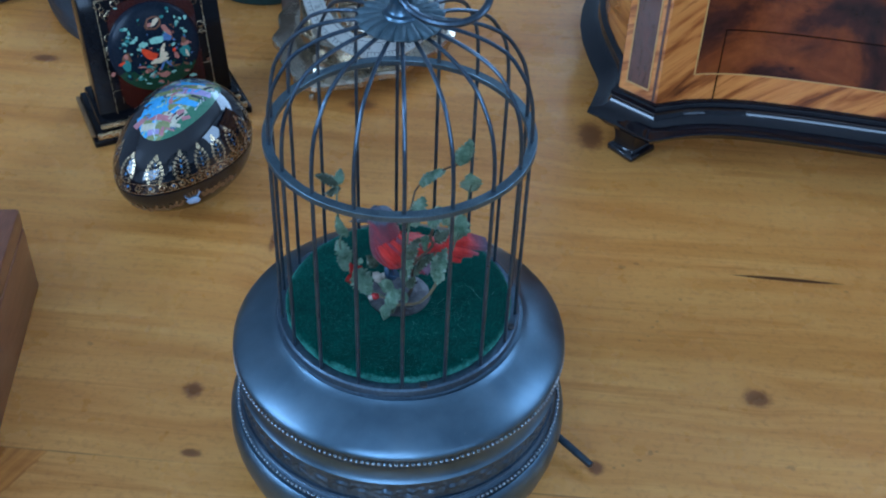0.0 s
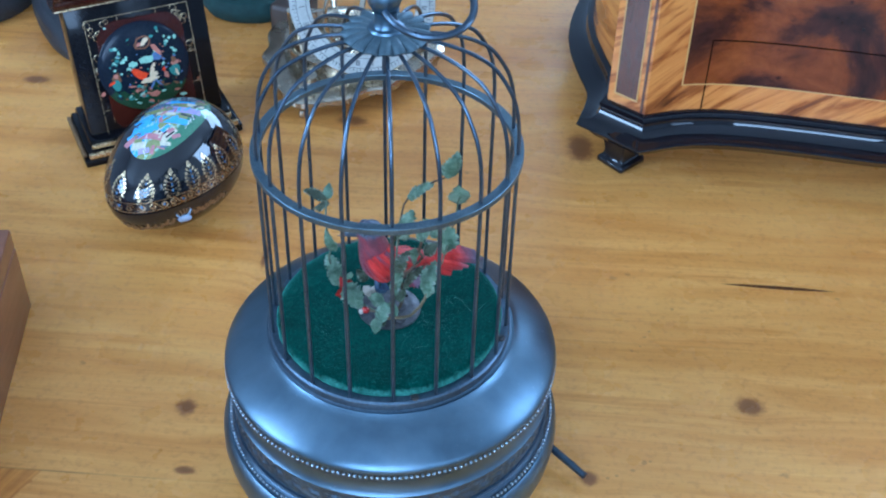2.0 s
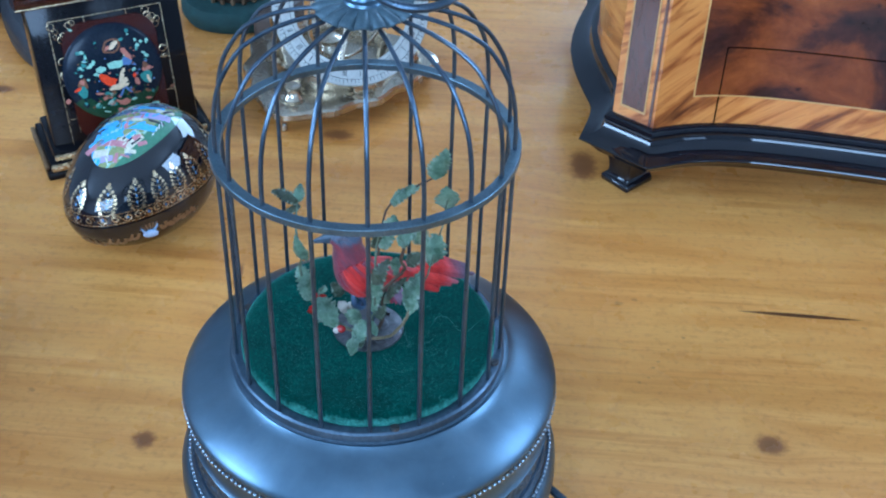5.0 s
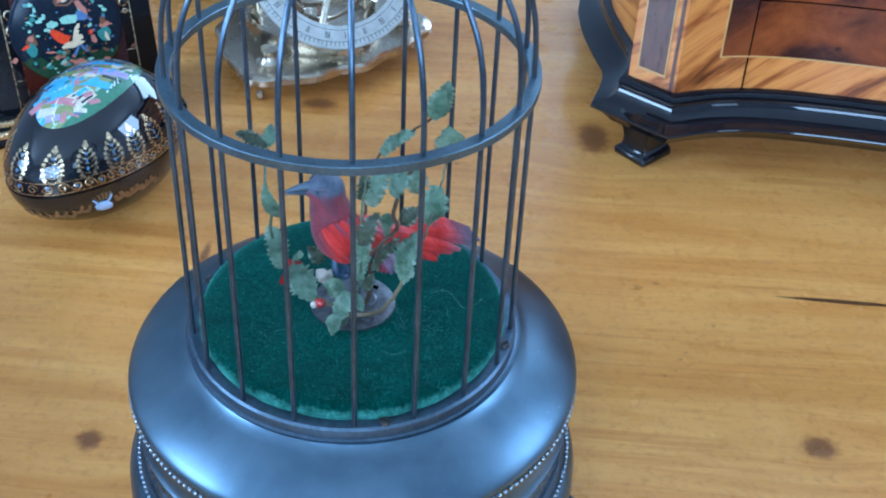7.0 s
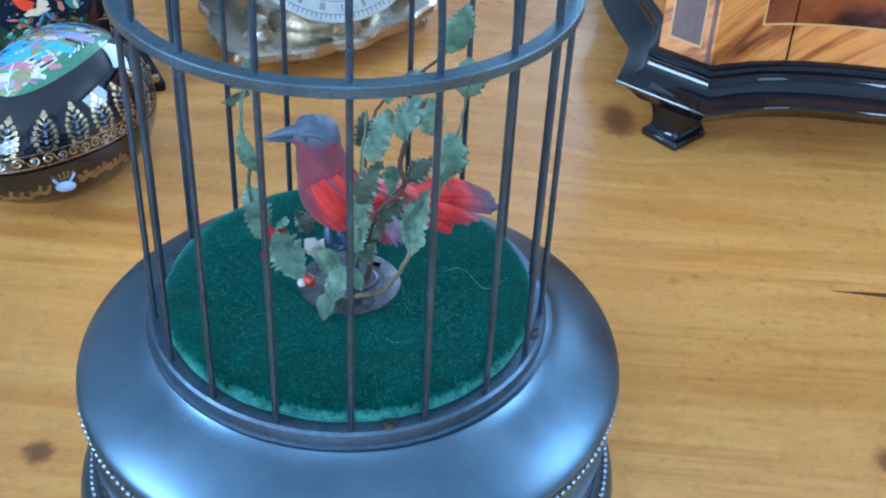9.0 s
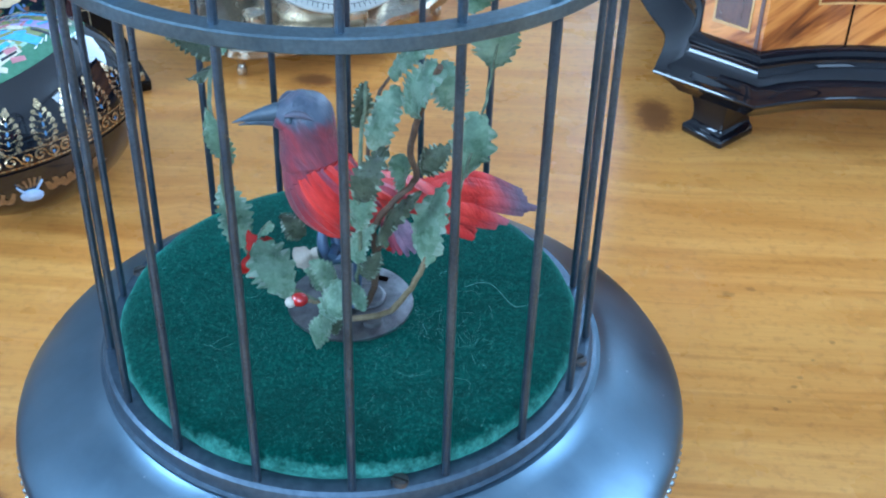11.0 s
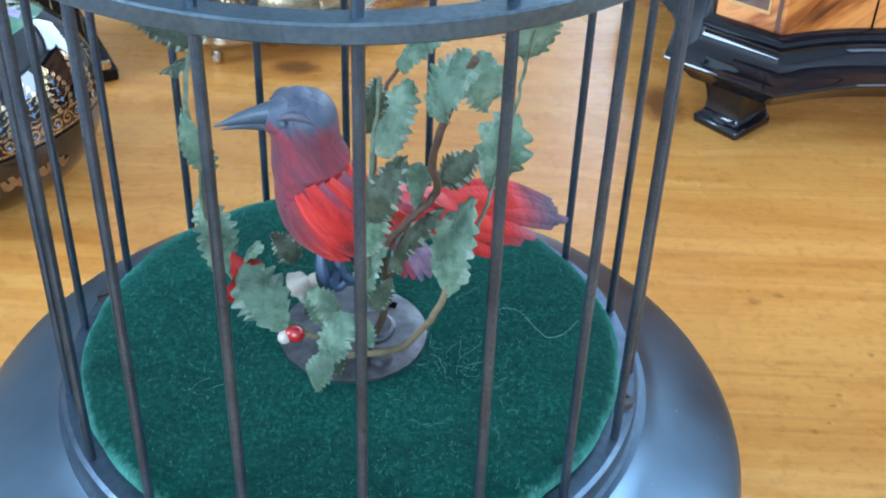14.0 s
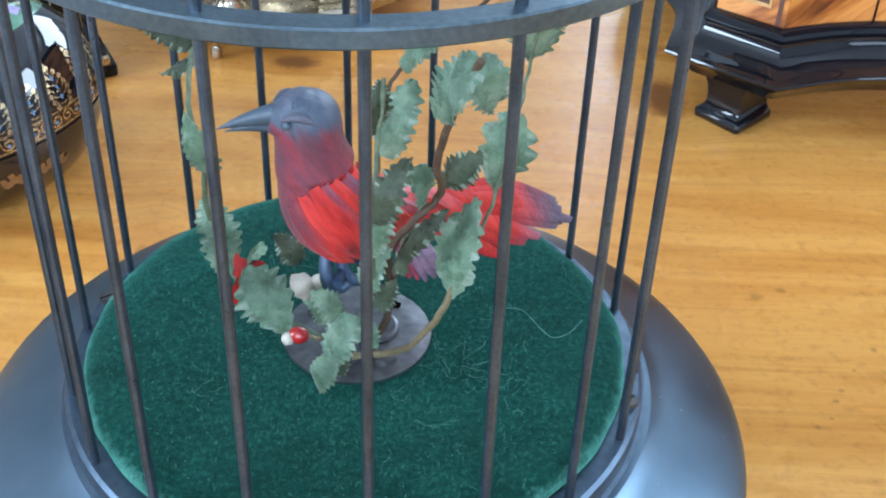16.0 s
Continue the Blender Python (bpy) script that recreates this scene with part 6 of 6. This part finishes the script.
# inclined chapter ring
ring_m = Matrix.Translation((-0.058, 0.3575, 0.0697)) @ Matrix.Rotation(radians(22), 4, "Z") @ Matrix.Rotation(radians(56), 4, "X")
ring_bm = lathe([(0.0395, -0.0009), (0.0535, -0.0009), (0.0540, -0.0004), (0.0540, 0.0005), (0.0535, 0.0010), (0.0395, 0.0010)], 96, closed=True)
ring_bm.transform(ring_m)
dial = part("chapter_ring", ring_bm, SILVER_DIAL, clock, "engraved silver hour ring")
bm = bmesh.new()
for i in range(120):
    block((0.0495, -0.00018, 0.0011), (0.0528 if i % 5 == 0 else 0.0518, 0.00018, 0.00125), 0, bm, Matrix.Rotation(2 * math.pi * i / 120, 4, "Z"))
for k in (0.0420, 0.0492):
    lathe([(k, 0.0011), (k + 0.0003, 0.0011), (k + 0.0003, 0.00125), (k, 0.00125)], 96, bm, closed=True)
for i in range(24):
    a = 2 * math.pi * i / 24
    for s in range(1 + i % 3):
        block((0.0435, -0.0012 + s * 0.0011, 0.0011), (0.0475, -0.0007 + s * 0.0011, 0.00125), 0, bm, Matrix.Rotation(a, 4, "Z"))
bm.transform(ring_m)
part("engraved_marks", bm, ENGRAVED, dial, "fine black engraved scale", 0)
part("meridian_arm", tube(hoop_path((-0.058, 0.3575, 0.0697), 0.0375, 40, (0.25, 0.30, 0.9), (0.6, 0.75, -0.3)), 0.0015, 8, closed=True), SILVER, clock, "thin silver hoop")
for foot_at, top in (((-0.112, 0.362, 0.018), (-0.1085, 0.3380, 0.0690)), ((-0.020, 0.402, 0.018), (-0.0080, 0.3775, 0.0690))):
    mid = ((foot_at[0] * 1.05 + top[0]) / 2.05, (foot_at[1] + top[1]) / 2 + 0.006, 0.045)
    part("support_arm", tube(smooth_path([foot_at, mid, top], 6), lambda t: 0.0040 - 0.0018 * t, 10), SILVER, clock, "curved silver arm holding the ring")
part("hinge", block((-0.008, -0.004, 0.0182), (0.008, 0.006, 0.0262), 0.0015, m=Matrix.Translation((-0.0467, 0.333, 0)) @ Matrix.Rotation(radians(22), 4, "Z")), SILVER, clock)
bar = block((-0.041, -0.0022, -0.0008), (0.041, 0.0022, 0.0008), 0.0005, m=ring_m @ Matrix.Rotation(radians(70), 4, "Z"))
part("cross_bar", bar, SILVER, clock)
part("hub", lathe([(0.0100, 0.0214), (0.0105, 0.0300), (0.0080, 0.0340), (0.0085, 0.0370), (0.0020, 0.0400)], 32, centre=(CX, CY)), SILVER, clock)
for sx, sy in ((-0.030, -0.016), (0.034, 0.004), (-0.012, 0.040)):
    part("pillar", tube(smooth_path([(CX + sx, CY + sy, 0.018), (CX + sx * 1.06, CY + sy * 1.06, 0.028), (CX + sx * 1.15, CY + sy * 1.15, 0.036)], 4), 0.0026, 10), SILVER, clock)

# ---------------------------------------------------------------- other things at the back of the table
bowl = thing("wicker_ornament", (-0.166, 0.470, 0), "brown wicker ornament on dark green padded base", "ornament")
part("padded_base", lathe([(0.030, 0.0), (0.0400, 0.001), (0.0430, 0.006), (0.0430, 0.012), (0.0400, 0.0175), (0.0340, 0.0190), (0.004, 0.0192)], 64, centre=(-0.166, 0.472), wave=lambda r, z, a: (r * (1 + 0.012 * math.sin(5 * a)), z)), GREEN_CLOTH, bowl, "dark green cloth padded base")
part("wicker_body", lathe([(0.0260, 0.0193), (0.0285, 0.024), (0.0300, 0.034), (0.0310, 0.050), (0.0320, 0.068), (0.0290, 0.078), (0.002, 0.082)], 96, centre=(-0.166, 0.474)), LEATHER, bowl)
for i in range(22):
    a = 2 * math.pi * i / 22
    p = [(-0.166 + r * math.cos(a), 0.474 + r * math.sin(a), z) for r, z in ((0.0285, 0.0195), (0.0305, 0.032), (0.0320, 0.050), (0.0330, 0.070))]
    part("wicker_rib", tube(smooth_path(p, 3), 0.0019, 6), WICKER, bowl)

holder = thing("leather_pouch", (-0.118, 0.420, 0), "small dark brown leather case behind the dial", "case")
part("case_body", block((-0.0110, -0.022, 0.0), (0.0110, 0.022, 0.030), 0.005, m=Matrix.Translation((-0.124, 0.432, 0)) @ Matrix.Rotation(radians(-20), 4, "Z"), seg=3), LEATHER, holder)

case = thing("oblong_case", (-0.318, 0.43, 0), "dark grey smooth oblong case lying behind lacquer stand", "case")
cm = Matrix.Translation((-0.309, 0.422, 0)) @ Matrix.Rotation(math.atan2(0.114, -0.061), 4, "Z") @ Matrix.Diagonal((1, 0.30, 1, 1))
shell = lathe([(0.062, 0.0), (0.074, 0.003), (0.078, 0.010), (0.076, 0.0132), (0.0755, 0.0136), (0.076, 0.0140), (0.073, 0.020), (0.060, 0.0255), (0.030, 0.0280), (0.002, 0.0285)], 72)
shell.transform(cm)
part("shell", shell, DARK_GREY, case)
grey = thing("round_stand", (-0.40, 0.448, 0), "dark grey rounded metal base at table edge", "stand")
part("disc", lathe([(0.055, 0.0), (0.0600, 0.002), (0.0620, 0.010), (0.0600, 0.020), (0.0500, 0.026), (0.020, 0.030), (0.016, 0.060), (0.002, 0.064)], 72, centre=(-0.404, 0.452)), DARK_GREY, grey)

wood = thing("wooden_box", (-0.30, 0.03, 0), "plain reddish-brown mahogany wooden box", "box")
wm = Matrix.Translation((-0.2265, 0.0915, 0)) @ Matrix.Rotation(radians(-81.2), 4, "Z")
part("case", block((0.0, -0.17, 0.0), (0.24, 0.0, 0.046), 0.0012, m=wm), MAHOGANY, wood)
part("lid", block((0.0, -0.17, 0.0464), (0.24, 0.0, 0.0600), 0.0018, m=wm), MAHOGANY, wood, "flat mahogany lid")
